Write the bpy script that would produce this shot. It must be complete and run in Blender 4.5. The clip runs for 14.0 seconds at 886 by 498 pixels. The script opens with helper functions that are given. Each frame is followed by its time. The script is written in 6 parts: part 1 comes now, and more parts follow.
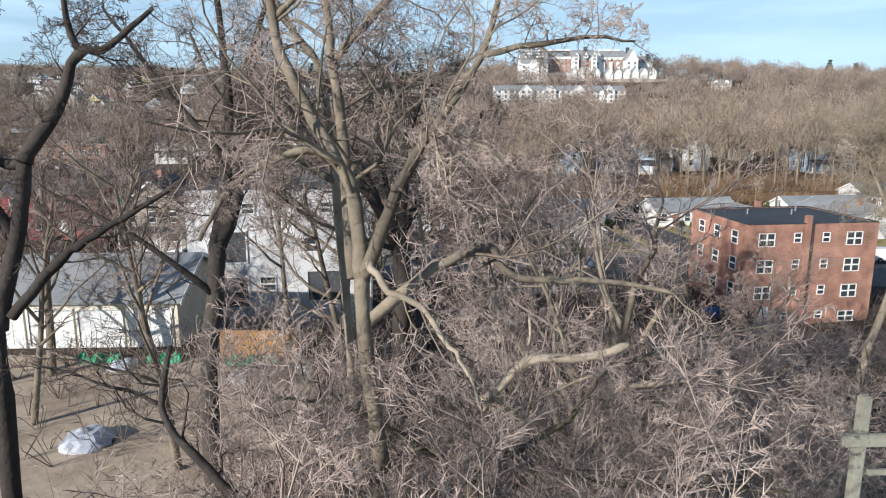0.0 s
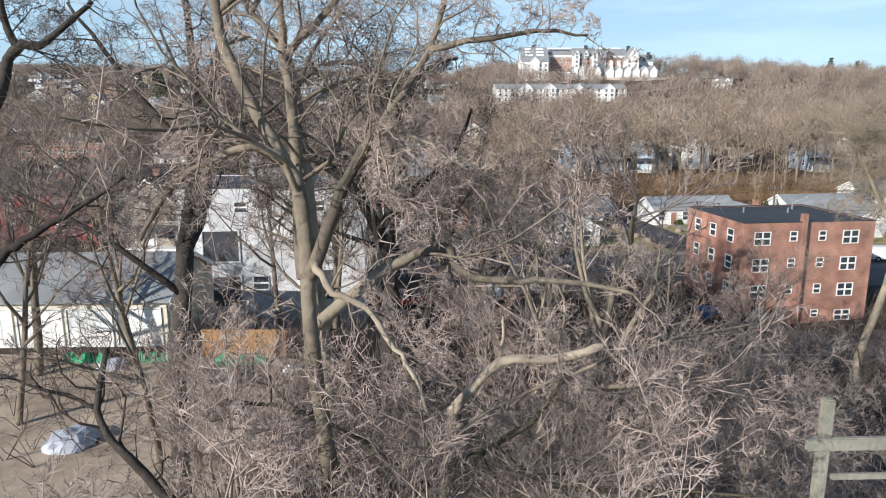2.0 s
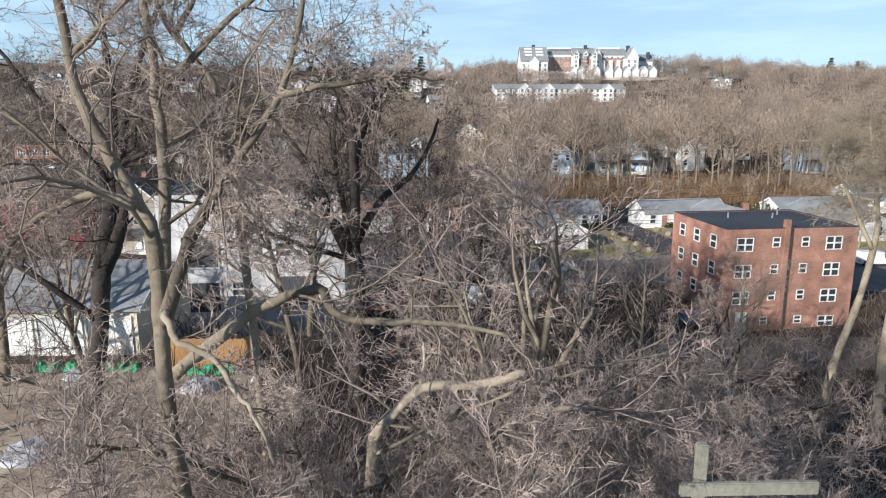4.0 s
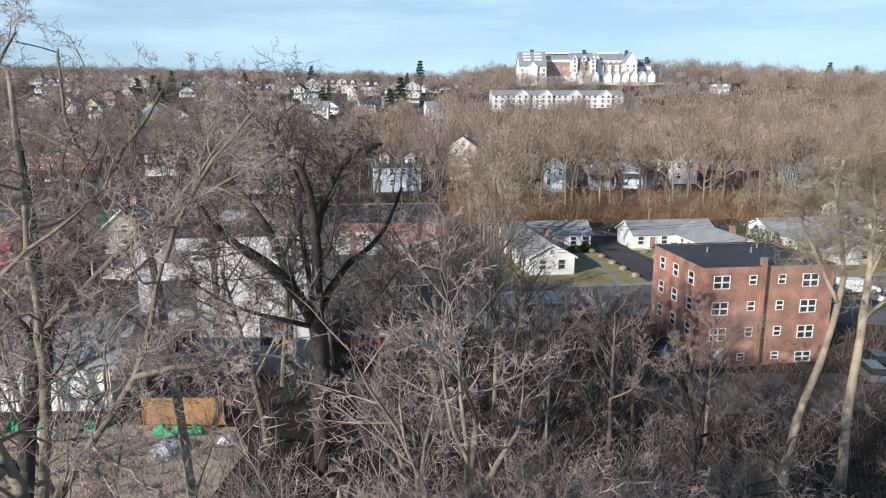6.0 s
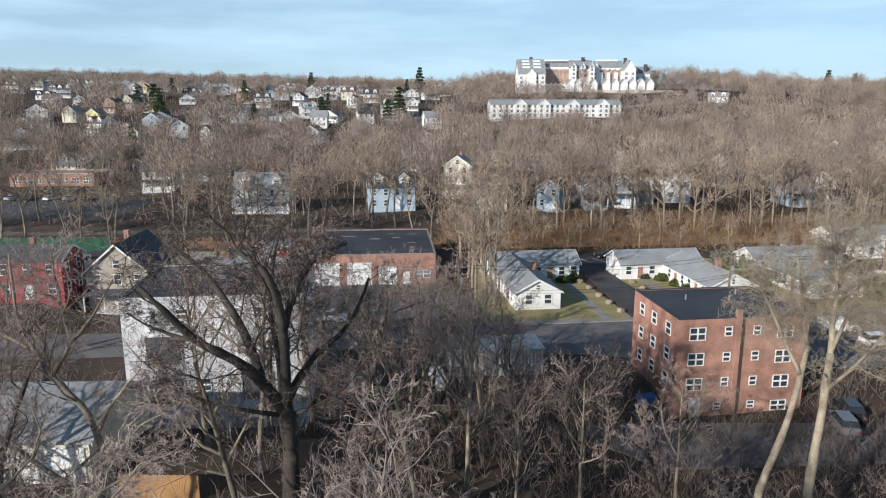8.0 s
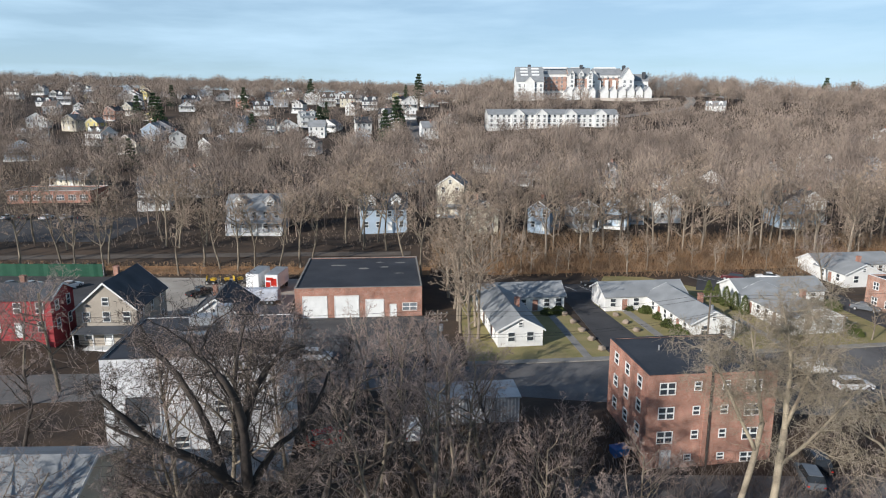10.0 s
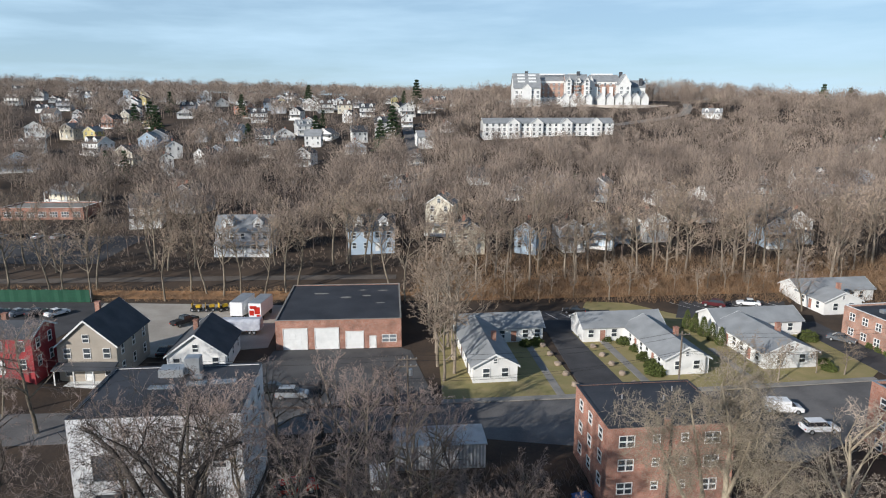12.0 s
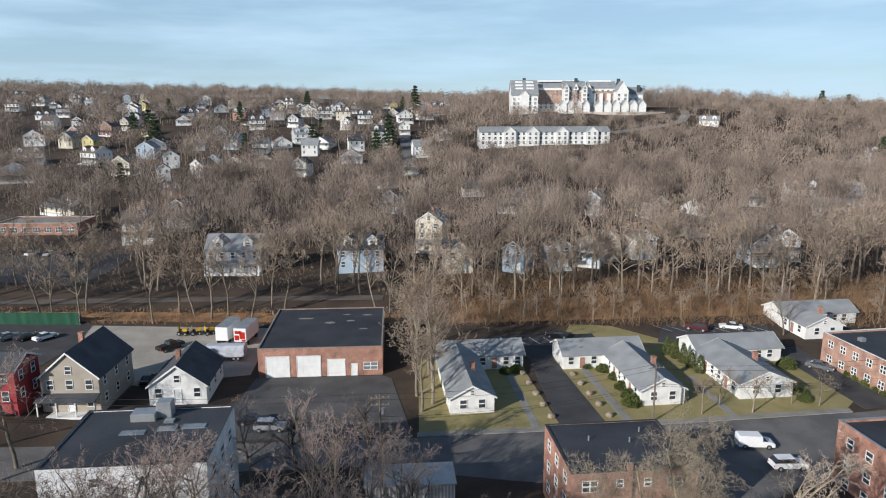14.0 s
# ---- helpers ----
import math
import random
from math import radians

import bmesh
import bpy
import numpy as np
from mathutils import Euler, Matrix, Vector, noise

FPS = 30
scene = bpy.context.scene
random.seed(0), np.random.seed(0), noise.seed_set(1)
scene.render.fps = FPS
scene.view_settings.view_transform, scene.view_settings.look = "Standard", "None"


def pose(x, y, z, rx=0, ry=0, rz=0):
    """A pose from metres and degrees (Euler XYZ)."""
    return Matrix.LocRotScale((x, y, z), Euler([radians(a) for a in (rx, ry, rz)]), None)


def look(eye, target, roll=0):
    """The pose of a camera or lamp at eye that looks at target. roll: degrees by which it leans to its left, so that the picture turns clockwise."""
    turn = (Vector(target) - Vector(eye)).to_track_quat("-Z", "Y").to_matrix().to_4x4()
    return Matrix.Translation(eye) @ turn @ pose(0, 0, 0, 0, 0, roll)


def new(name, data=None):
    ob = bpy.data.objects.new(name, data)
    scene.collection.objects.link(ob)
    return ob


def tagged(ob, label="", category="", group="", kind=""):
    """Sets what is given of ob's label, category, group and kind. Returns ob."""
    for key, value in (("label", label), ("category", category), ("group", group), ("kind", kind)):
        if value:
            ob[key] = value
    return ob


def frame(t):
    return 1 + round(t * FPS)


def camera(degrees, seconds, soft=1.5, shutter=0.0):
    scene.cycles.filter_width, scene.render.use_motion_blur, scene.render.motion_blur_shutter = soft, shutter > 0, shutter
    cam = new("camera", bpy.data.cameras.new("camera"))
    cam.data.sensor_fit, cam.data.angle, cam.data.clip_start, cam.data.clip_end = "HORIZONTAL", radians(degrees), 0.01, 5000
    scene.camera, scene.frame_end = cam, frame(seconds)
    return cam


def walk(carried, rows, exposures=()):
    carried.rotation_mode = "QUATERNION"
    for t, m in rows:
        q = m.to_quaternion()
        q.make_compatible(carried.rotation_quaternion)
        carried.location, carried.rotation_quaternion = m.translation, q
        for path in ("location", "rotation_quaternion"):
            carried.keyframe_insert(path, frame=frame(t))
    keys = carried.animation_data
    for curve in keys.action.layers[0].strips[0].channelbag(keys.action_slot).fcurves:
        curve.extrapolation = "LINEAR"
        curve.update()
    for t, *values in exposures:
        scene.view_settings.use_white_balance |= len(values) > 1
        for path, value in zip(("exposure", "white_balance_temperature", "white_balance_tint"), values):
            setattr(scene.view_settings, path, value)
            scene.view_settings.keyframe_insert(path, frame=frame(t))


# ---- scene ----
cam = camera(66.0, 14.0, soft=1.1)
METRES, EYE, TILT, LEAN, TURN = 33.0, 19.7, -11.6, 0.0, 0.0
ROWS = [
    (0.0, 0.0, 0.0, 0.0, 0.0, 0.0, -0.0),
    (0.5, -0.0007, 0.0003, -0.0001, 0.11, -0.05, -0.01),
    (1.0, 0.0034, 0.0024, -0.0005, 0.16, -0.05, -0.04),
    (1.5, 0.0114, 0.0047, -0.0004, 0.15, -0.06, -0.03),
    (2.0, 0.0214, 0.0068, 0.0004, 0.13, -0.11, 0.04),
    (2.5, 0.0332, 0.0089, 0.0002, 0.14, -0.11, 0.05),
    (5.0, 0.1121, 0.0055, 0.0635, 0.35, -0.24, -0.13),
    (5.5, 0.1275, 0.0001, 0.097, 0.36, -0.24, -0.13),
    (6.0, 0.1447, -0.0083, 0.1313, 0.41, -0.23, -0.05),
    (6.5, 0.1611, -0.0153, 0.1668, 0.45, -0.21, -0.07),
    (7.0, 0.1768, -0.0253, 0.2054, 0.47, -0.22, -0.1),
    (7.5, 0.1924, -0.0352, 0.2456, 0.52, -0.23, -0.12),
    (8.0, 0.2072, -0.0447, 0.2865, 0.56, -0.24, -0.13),
    (10.5, 0.3143, -0.0981, 0.5054, 0.77, -0.35, -0.23),
    (11.0, 0.3445, -0.1075, 0.5497, 0.83, -0.39, -0.21),
    (11.5, 0.3767, -0.115, 0.5935, 0.88, -0.41, -0.21),
    (12.0, 0.4103, -0.1234, 0.6379, 0.95, -0.45, -0.22),
    (12.5, 0.4464, -0.1299, 0.6796, 1.02, -0.46, -0.22),
    (13.0, 0.4829, -0.1387, 0.7219, 1.1, -0.47, -0.21),
    (13.5, 0.5156, -0.1485, 0.7646, 1.15, -0.48, -0.22),
    (14.0, 0.5273, -0.1558, 0.7909, 1.21, -0.48, -0.23),
]
walk(cam, [(t, pose(0, 0, EYE, TILT, LEAN, TURN) @ pose(METRES * x, METRES * y, METRES * z, 90 + pitch, roll, yaw)) for t, x, y, z, yaw, pitch, roll in ROWS],
     exposures=[(0.0, 0.33), (5.5, 0.30), (8.0, 0.20), (11.0, 0.10), (14.0, 0.06)])

# ---- light: low winter sun from behind and to the left, thin high cloud ----
SUN_ELEV, SUN_AZ = 21.5, math.degrees(math.atan2(-0.71, -0.70))
world = bpy.data.worlds.new("world")
scene.world = world
world.use_nodes = True
wn, wl = world.node_tree.nodes, world.node_tree.links
wn.clear()
w_out = wn.new("ShaderNodeOutputWorld")
w_bg = wn.new("ShaderNodeBackground")
w_sky = wn.new("ShaderNodeTexSky")
w_sky.sky_type = "NISHITA"
w_sky.sun_disc = False
w_sky.sun_elevation = radians(SUN_ELEV)
w_sky.sun_rotation = radians(SUN_AZ)
w_sky.air_density, w_sky.dust_density, w_sky.ozone_density = 1.0, 0.0, 6.0
w_bg.inputs["Strength"].default_value = 0.080
w_co = wn.new("ShaderNodeTexCoord")
w_map = wn.new("ShaderNodeMapping")
w_map.inputs["Scale"].default_value = (2.2, 2.2, 16.0)
w_noise = wn.new("ShaderNodeTexNoise")
w_noise.inputs["Scale"].default_value = 1.6
w_noise.inputs["Detail"].default_value = 7.0
w_noise.inputs["Roughness"].default_value = 0.55
w_ramp = wn.new("ShaderNodeValToRGB")
w_ramp.color_ramp.elements[0].position, w_ramp.color_ramp.elements[0].color = 0.40, (0.52, 0.52, 0.52, 1)
w_ramp.color_ramp.elements[1].position, w_ramp.color_ramp.elements[1].color = 0.72, (0.92, 0.92, 0.92, 1)
w_mix = wn.new("ShaderNodeMixRGB")
w_mix.inputs["Color2"].default_value = (7.0, 9.8, 12.2, 1)
wl.new(w_co.outputs["Generated"], w_map.inputs["Vector"])
wl.new(w_map.outputs["Vector"], w_noise.inputs["Vector"])
wl.new(w_noise.outputs["Fac"], w_ramp.inputs["Fac"])
# the thin cloud lies low round the horizon, the sky overhead is clear
w_sep = wn.new("ShaderNodeSeparateXYZ")
w_low = wn.new("ShaderNodeMapRange")
w_low.inputs["From Min"].default_value, w_low.inputs["From Max"].default_value = 0.20, 0.55
w_low.inputs["To Min"].default_value, w_low.inputs["To Max"].default_value = 1.0, 0.12
w_mul = wn.new("ShaderNodeMath")
w_mul.operation = "MULTIPLY"
wl.new(w_co.outputs["Generated"], w_sep.inputs["Vector"])
wl.new(w_sep.outputs["Z"], w_low.inputs["Value"])
wl.new(w_ramp.outputs["Color"], w_mul.inputs[0])
wl.new(w_low.outputs["Result"], w_mul.inputs[1])
wl.new(w_mul.outputs["Value"], w_mix.inputs["Fac"])
wl.new(w_sky.outputs["Color"], w_mix.inputs["Color1"])
wl.new(w_mix.outputs["Color"], w_bg.inputs["Color"])
wl.new(w_bg.outputs["Background"], w_out.inputs["Surface"])

sun_data = bpy.data.lights.new("sun", "SUN")
sun_data.energy, sun_data.angle, sun_data.color = 5.0, radians(0.6), (1.0, 0.96, 0.91)
sun = new("sun", sun_data)
_e, _a = radians(SUN_ELEV), radians(SUN_AZ)
SUN_WAY = Vector((math.sin(_a) * math.cos(_e), math.cos(_a) * math.cos(_e), math.sin(_e)))
sun.matrix_world = look((-60, -70, 60), Vector((-60, -70, 60)) - SUN_WAY)


# ---- materials ----
def material(name, c1, c2=None, scale=1.0, fine=12.0, rough=0.8, metal=0.0, bump=0.15, vary=0.0, spec=0.3, fine_amount=0.35):
    """Two scales of noise between c1 and c2, with bump; vary: brightness change from object to object."""
    m = bpy.data.materials.new(name)
    m.use_nodes = True
    n, l = m.node_tree.nodes, m.node_tree.links
    b = n["Principled BSDF"]
    b.inputs["Roughness"].default_value, b.inputs["Metallic"].default_value = rough, metal
    b.inputs["Specular IOR Level"].default_value = spec
    c2 = c2 or tuple(v * 0.75 for v in c1)
    geo = n.new("ShaderNodeNewGeometry")
    big, small = n.new("ShaderNodeTexNoise"), n.new("ShaderNodeTexNoise")
    big.inputs["Scale"].default_value, small.inputs["Scale"].default_value = scale, fine
    big.inputs["Detail"].default_value, small.inputs["Detail"].default_value = 5, 4
    l.new(geo.outputs["Position"], big.inputs["Vector"])
    l.new(geo.outputs["Position"], small.inputs["Vector"])
    add = n.new("ShaderNodeMath")
    add.operation = "MULTIPLY_ADD"
    l.new(small.outputs["Fac"], add.inputs[0])
    add.inputs[1].default_value = fine_amount
    l.new(big.outputs["Fac"], add.inputs[2])
    ramp = n.new("ShaderNodeMapRange")
    ramp.inputs["From Min"].default_value, ramp.inputs["From Max"].default_value = 0.35 + fine_amount * 0.4, 0.65 + fine_amount * 0.6
    l.new(add.outputs[0], ramp.inputs["Value"])
    mix = n.new("ShaderNodeMixRGB")
    mix.inputs["Color1"].default_value, mix.inputs["Color2"].default_value = (*c1, 1), (*c2, 1)
    l.new(ramp.outputs["Result"], mix.inputs["Fac"])
    last = mix.outputs["Color"]
    if vary:
        info, hsv, rng = n.new("ShaderNodeObjectInfo"), n.new("ShaderNodeHueSaturation"), n.new("ShaderNodeMapRange")
        rng.inputs["To Min"].default_value, rng.inputs["To Max"].default_value = 1 - vary, 1 + vary
        l.new(info.outputs["Random"], rng.inputs["Value"])
        l.new(rng.outputs["Result"], hsv.inputs["Value"])
        l.new(last, hsv.inputs["Color"])
        last = hsv.outputs["Color"]
    l.new(last, b.inputs["Base Color"])
    if bump:
        bp = n.new("ShaderNodeBump")
        bp.inputs["Strength"].default_value, bp.inputs["Distance"].default_value = bump, 0.05
        l.new(small.outputs["Fac"], bp.inputs["Height"])
        l.new(bp.outputs["Normal"], b.inputs["Normal"])
    return m


def brick_material(name, c1, c2, mortar, w=0.21, h=0.075):
    m = bpy.data.materials.new(name)
    m.use_nodes = True
    n, l = m.node_tree.nodes, m.node_tree.links
    b = n["Principled BSDF"]
    b.inputs["Roughness"].default_value = 0.9
    co = n.new("ShaderNodeTexCoord")
    sep, com, addn = n.new("ShaderNodeSeparateXYZ"), n.new("ShaderNodeCombineXYZ"), n.new("ShaderNodeMath")
    l.new(co.outputs["Object"], sep.inputs[0])
    l.new(sep.outputs["X"], addn.inputs[0])
    l.new(sep.outputs["Y"], addn.inputs[1])
    l.new(addn.outputs[0], com.inputs["X"])
    l.new(sep.outputs["Z"], com.inputs["Y"])
    br = n.new("ShaderNodeTexBrick")
    br.inputs["Scale"].default_value = 1.0
    br.inputs["Brick Width"].default_value, br.inputs["Row Height"].default_value = w, h
    br.inputs["Mortar Size"].default_value = 0.008
    br.inputs["Color1"].default_value, br.inputs["Color2"].default_value = (*c1, 1), (*c2, 1)
    br.inputs["Mortar"].default_value = (*mortar, 1)
    l.new(com.outputs[0], br.inputs["Vector"])
    noi = n.new("ShaderNodeTexNoise")
    noi.inputs["Scale"].default_value, noi.inputs["Detail"].default_value = 0.6, 6
    l.new(co.outputs["Object"], noi.inputs["Vector"])
    hsv, rng = n.new("ShaderNodeHueSaturation"), n.new("ShaderNodeMapRange")
    rng.inputs["From Min"].default_value, rng.inputs["From Max"].default_value = 0.3, 0.7
    rng.inputs["To Min"].default_value, rng.inputs["To Max"].default_value = 0.55, 1.2
    l.new(noi.outputs["Fac"], rng.inputs["Value"])
    l.new(rng.outputs["Result"], hsv.inputs["Value"])
    l.new(br.outputs["Color"], hsv.inputs["Color"])
    l.new(hsv.outputs["Color"], b.inputs["Base Color"])
    bp = n.new("ShaderNodeBump")
    bp.inputs["Strength"].default_value, bp.inputs["Distance"].default_value = 0.4, 0.01
    l.new(br.outputs["Fac"], bp.inputs["Height"])
    bp.invert = True
    l.new(bp.outputs["Normal"], b.inputs["Normal"])
    return m


def siding_material(name, c, step=0.13):
    """Painted clapboards: fine rows, slight dirt."""
    m = material(name, c, tuple(v * 0.84 for v in c), 0.5, 6, 0.65, bump=0)
    n, l = m.node_tree.nodes, m.node_tree.links
    co, sep, mul, fr = n.new("ShaderNodeTexCoord"), n.new("ShaderNodeSeparateXYZ"), n.new("ShaderNodeMath"), n.new("ShaderNodeMath")
    l.new(co.outputs["Object"], sep.inputs[0])
    mul.operation, fr.operation = "DIVIDE", "FRACT"
    mul.inputs[1].default_value = step
    l.new(sep.outputs["Z"], mul.inputs[0])
    l.new(mul.outputs[0], fr.inputs[0])
    bp = n.new("ShaderNodeBump")
    bp.inputs["Strength"].default_value, bp.inputs["Distance"].default_value = 0.6, 0.02
    bp.invert = True
    l.new(fr.outputs[0], bp.inputs["Height"])
    l.new(bp.outputs["Normal"], n["Principled BSDF"].inputs["Normal"])
    return m


# ground litter, its colour lowered to carry the shade of the dense trees
M_LITTER_SHADE = material("leaf_litter", (0.09, 0.061, 0.041), (0.042, 0.031, 0.024), 0.12, 2.2, 0.95, bump=0.6)
M_ASPHALT = material("asphalt", (0.078, 0.076, 0.078), (0.048, 0.047, 0.049), 0.22, 5, 0.9, bump=0.2)
M_ASPHALT_WORN = material("greyed_asphalt", (0.115, 0.112, 0.11), (0.07, 0.068, 0.068), 0.2, 4, 0.9, bump=0.2)
M_ASPHALT_OLD = material("worn_asphalt", (0.175, 0.167, 0.16), (0.105, 0.10, 0.098), 0.2, 4, 0.9, bump=0.2)
M_CONCRETE = material("concrete", (0.30, 0.28, 0.255), (0.21, 0.20, 0.18), 0.5, 6, 0.9)
M_GRASS = material("winter_lawn", (0.235, 0.21, 0.085), (0.32, 0.255, 0.125), 0.35, 4, 0.95, bump=0.6)
M_SAND = material("bare_sand", (0.52, 0.42, 0.32), (0.28, 0.21, 0.15), 0.3, 2.5, 0.95, bump=0.5)
# rusty litter, its colour raised to carry sunlight on the bank
M_BANK_SUNLIT = material("rusty_leaf_litter", (0.38, 0.205, 0.095), (0.17, 0.10, 0.055), 0.3, 3, 0.95, bump=0.5)
M_TRACK = material("dirt_track", (0.14, 0.118, 0.10), (0.085, 0.07, 0.058), 0.25, 3, 0.95, bump=0.4)
M_GRAVEL = material("pale_gravel", (0.42, 0.38, 0.33), (0.30, 0.27, 0.23), 0.2, 5, 0.95, bump=0.4)
M_BRUSH_DRY = material("dry_brush", (0.37, 0.24, 0.14), (0.18, 0.118, 0.076), 0.3, 3, 0.95, bump=0)
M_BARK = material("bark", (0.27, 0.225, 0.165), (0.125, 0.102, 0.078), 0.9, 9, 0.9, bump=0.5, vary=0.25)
M_BARK_MOSS = material("mossy_bark", (0.14, 0.122, 0.078), (0.07, 0.06, 0.042), 0.9, 9, 0.9, bump=0.6, vary=0.15)
M_BARK_DARK = material("dark_bark", (0.075, 0.062, 0.052), (0.038, 0.031, 0.028), 0.9, 9, 0.9, bump=0.6, vary=0.2)
M_BARK_PALE = material("pale_bark", (0.50, 0.42, 0.32), (0.30, 0.24, 0.18), 1.1, 9, 0.85, bump=0.4, vary=0.15)
M_BARK_SYCAMORE = material("sycamore_bark", (0.40, 0.335, 0.24), (0.20, 0.165, 0.12), 1.1, 9, 0.85, bump=0.4, vary=0.15)
M_TWIG = material("twig", (0.36, 0.275, 0.23), (0.235, 0.175, 0.15), 0.5, 3, 0.85, bump=0, vary=0.25)
M_TWIG_NEAR = material("pale_twig", (0.48, 0.385, 0.33), (0.22, 0.172, 0.15), 0.8, 5, 0.85, bump=0, vary=0.15)
M_TWIG_SYCAMORE = material("sycamore_twig", (0.52, 0.425, 0.34), (0.31, 0.25, 0.20), 0.5, 3, 0.85, bump=0, vary=0.1)
M_TWIG_BANK = material("bank_twig", (0.37, 0.285, 0.215), (0.24, 0.185, 0.14), 0.4, 3, 0.85, bump=0, vary=0.3)
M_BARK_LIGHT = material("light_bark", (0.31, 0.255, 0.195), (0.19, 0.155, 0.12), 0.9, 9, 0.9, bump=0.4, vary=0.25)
M_TWIG_GREY = material("grey_twig", (0.34, 0.27, 0.235), (0.21, 0.165, 0.145), 0.5, 3, 0.85, bump=0, vary=0.25)
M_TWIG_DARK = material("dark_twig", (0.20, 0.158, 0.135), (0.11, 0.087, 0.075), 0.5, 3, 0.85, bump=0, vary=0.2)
# wide noise: tree-to-tree colour, plus lit crowns and dark gaps painted in
M_WOODS = material("far_twig", (0.40, 0.315, 0.25), (0.135, 0.105, 0.09), 0.075, 0.5, 0.9, bump=0)
M_NEEDLE = material("needles", (0.045, 0.075, 0.03), (0.025, 0.045, 0.02), 0.5, 4, 0.85, bump=0, vary=0.2)
M_HEDGE = material("hedge_leaves", (0.10, 0.12, 0.035), (0.06, 0.075, 0.02), 0.9, 5, 0.85, bump=0, vary=0.2)
M_BRICK = brick_material("red_brick", (0.43, 0.19, 0.13), (0.33, 0.135, 0.092), (0.42, 0.32, 0.26))
M_BRICK_TAN = brick_material("pink_brick", (0.46, 0.25, 0.18), (0.40, 0.20, 0.14), (0.42, 0.36, 0.31))
M_ROOF_BLACK = material("black_membrane", (0.024, 0.026, 0.032), (0.05, 0.052, 0.06), 0.18, 3, 0.7, bump=0.1, spec=0.45)
M_SHINGLE_GREY = material("grey_shingle", (0.30, 0.31, 0.315), (0.22, 0.23, 0.235), 0.4, 7, 0.9, bump=0.3)
M_SHINGLE_DARK = material("dark_shingle", (0.085, 0.09, 0.10), (0.055, 0.06, 0.068), 0.4, 7, 0.9, bump=0.3)
M_SHINGLE_BROWN = material("brown_shingle", (0.17, 0.14, 0.12), (0.11, 0.09, 0.08), 0.4, 7, 0.9, bump=0.3)
M_WHITE = siding_material("white_siding", (0.80, 0.79, 0.76))
M_CREAM = siding_material("cream_siding", (0.66, 0.60, 0.48))
M_TAN = siding_material("tan_siding", (0.40, 0.35, 0.29))
M_RED = siding_material("red_siding", (0.36, 0.045, 0.05))
M_BLUE = siding_material("pale_blue_siding", (0.42, 0.52, 0.62))
M_GREYS = siding_material("grey_siding", (0.40, 0.41, 0.43))
M_YELLOW = siding_material("yellow_siding", (0.62, 0.52, 0.22))
M_STUCCO = material("white_stucco", (0.74, 0.74, 0.74), (0.50, 0.50, 0.51), 0.5, 4, 0.8, bump=0.15)
M_TRIM = material("white_trim", (0.80, 0.80, 0.78), (0.70, 0.70, 0.68), 1, 8, 0.5, bump=0)
M_GLASS = material("window_glass", (0.035, 0.042, 0.05), (0.06, 0.07, 0.08), 0.3, 1, 0.06, bump=0, spec=0.8)
M_GLASS_PALE = material("curtained_glass", (0.22, 0.25, 0.27), (0.12, 0.14, 0.16), 0.7, 2, 0.08, bump=0, spec=0.8)
M_WOOD = material("orange_boards", (0.42, 0.235, 0.10), (0.28, 0.15, 0.07), 0.6, 7, 0.8, bump=0.3)
M_POLE = material("weathered_pole", (0.20, 0.165, 0.13), (0.13, 0.105, 0.085), 0.8, 9, 0.9, bump=0.4)
M_TIMBER = material("grey_green_timber", (0.33, 0.32, 0.26), (0.18, 0.175, 0.14), 0.9, 9, 0.9, bump=0.5)
M_METAL = material("galvanised", (0.50, 0.51, 0.52), (0.38, 0.39, 0.40), 0.7, 5, 0.45, metal=0.7, bump=0)
M_PAINT_WHITE = material("white_enamel", (0.80, 0.80, 0.80), (0.72, 0.72, 0.72), 0.5, 3, 0.25, bump=0, spec=0.5)
M_PAINT_BLACK = material("black_enamel", (0.018, 0.018, 0.02), (0.03, 0.03, 0.032), 0.5, 3, 0.2, bump=0, spec=0.5)
M_PAINT_GREY = material("grey_enamel", (0.13, 0.14, 0.155), (0.10, 0.11, 0.12), 0.5, 3, 0.22, bump=0, spec=0.5)
M_PAINT_SILVER = material("silver_enamel", (0.42, 0.44, 0.46), (0.36, 0.38, 0.40), 0.5, 3, 0.28, metal=0.3, bump=0, spec=0.5)
M_PAINT_RED = material("red_enamel", (0.50, 0.035, 0.025), (0.42, 0.03, 0.02), 0.5, 3, 0.25, bump=0, spec=0.5)
M_PAINT_MAROON = material("maroon_enamel", (0.085, 0.015, 0.02), (0.06, 0.012, 0.015), 0.5, 3, 0.2, bump=0, spec=0.5)
M_PAINT_BLUE = material("blue_enamel", (0.03, 0.16, 0.42), (0.025, 0.12, 0.35), 0.5, 3, 0.3, bump=0)
M_PAINT_YELLOW = material("yellow_enamel", (0.62, 0.40, 0.03), (0.45, 0.28, 0.03), 0.8, 3, 0.4, bump=0)
M_RUBBER = material("rubber", (0.02, 0.02, 0.02), (0.03, 0.03, 0.03), 1, 6, 0.8, bump=0)
M_TARP_GREEN = material("green_tarp", (0.018, 0.085, 0.048), (0.012, 0.06, 0.035), 0.5, 4, 0.5, bump=0.2)
M_NET_GREEN = material("green_netting", (0.04, 0.42, 0.20), (0.03, 0.30, 0.14), 0.8, 5, 0.6, bump=0.2)
M_TARP_GREY = material("grey_tarp", (0.52, 0.54, 0.58), (0.34, 0.36, 0.42), 0.9, 4, 0.45, bump=0.3)
M_CAR_GLASS = material("car_glass", (0.02, 0.023, 0.026), (0.03, 0.034, 0.038), 1, 2, 0.05, bump=0, spec=0.8)
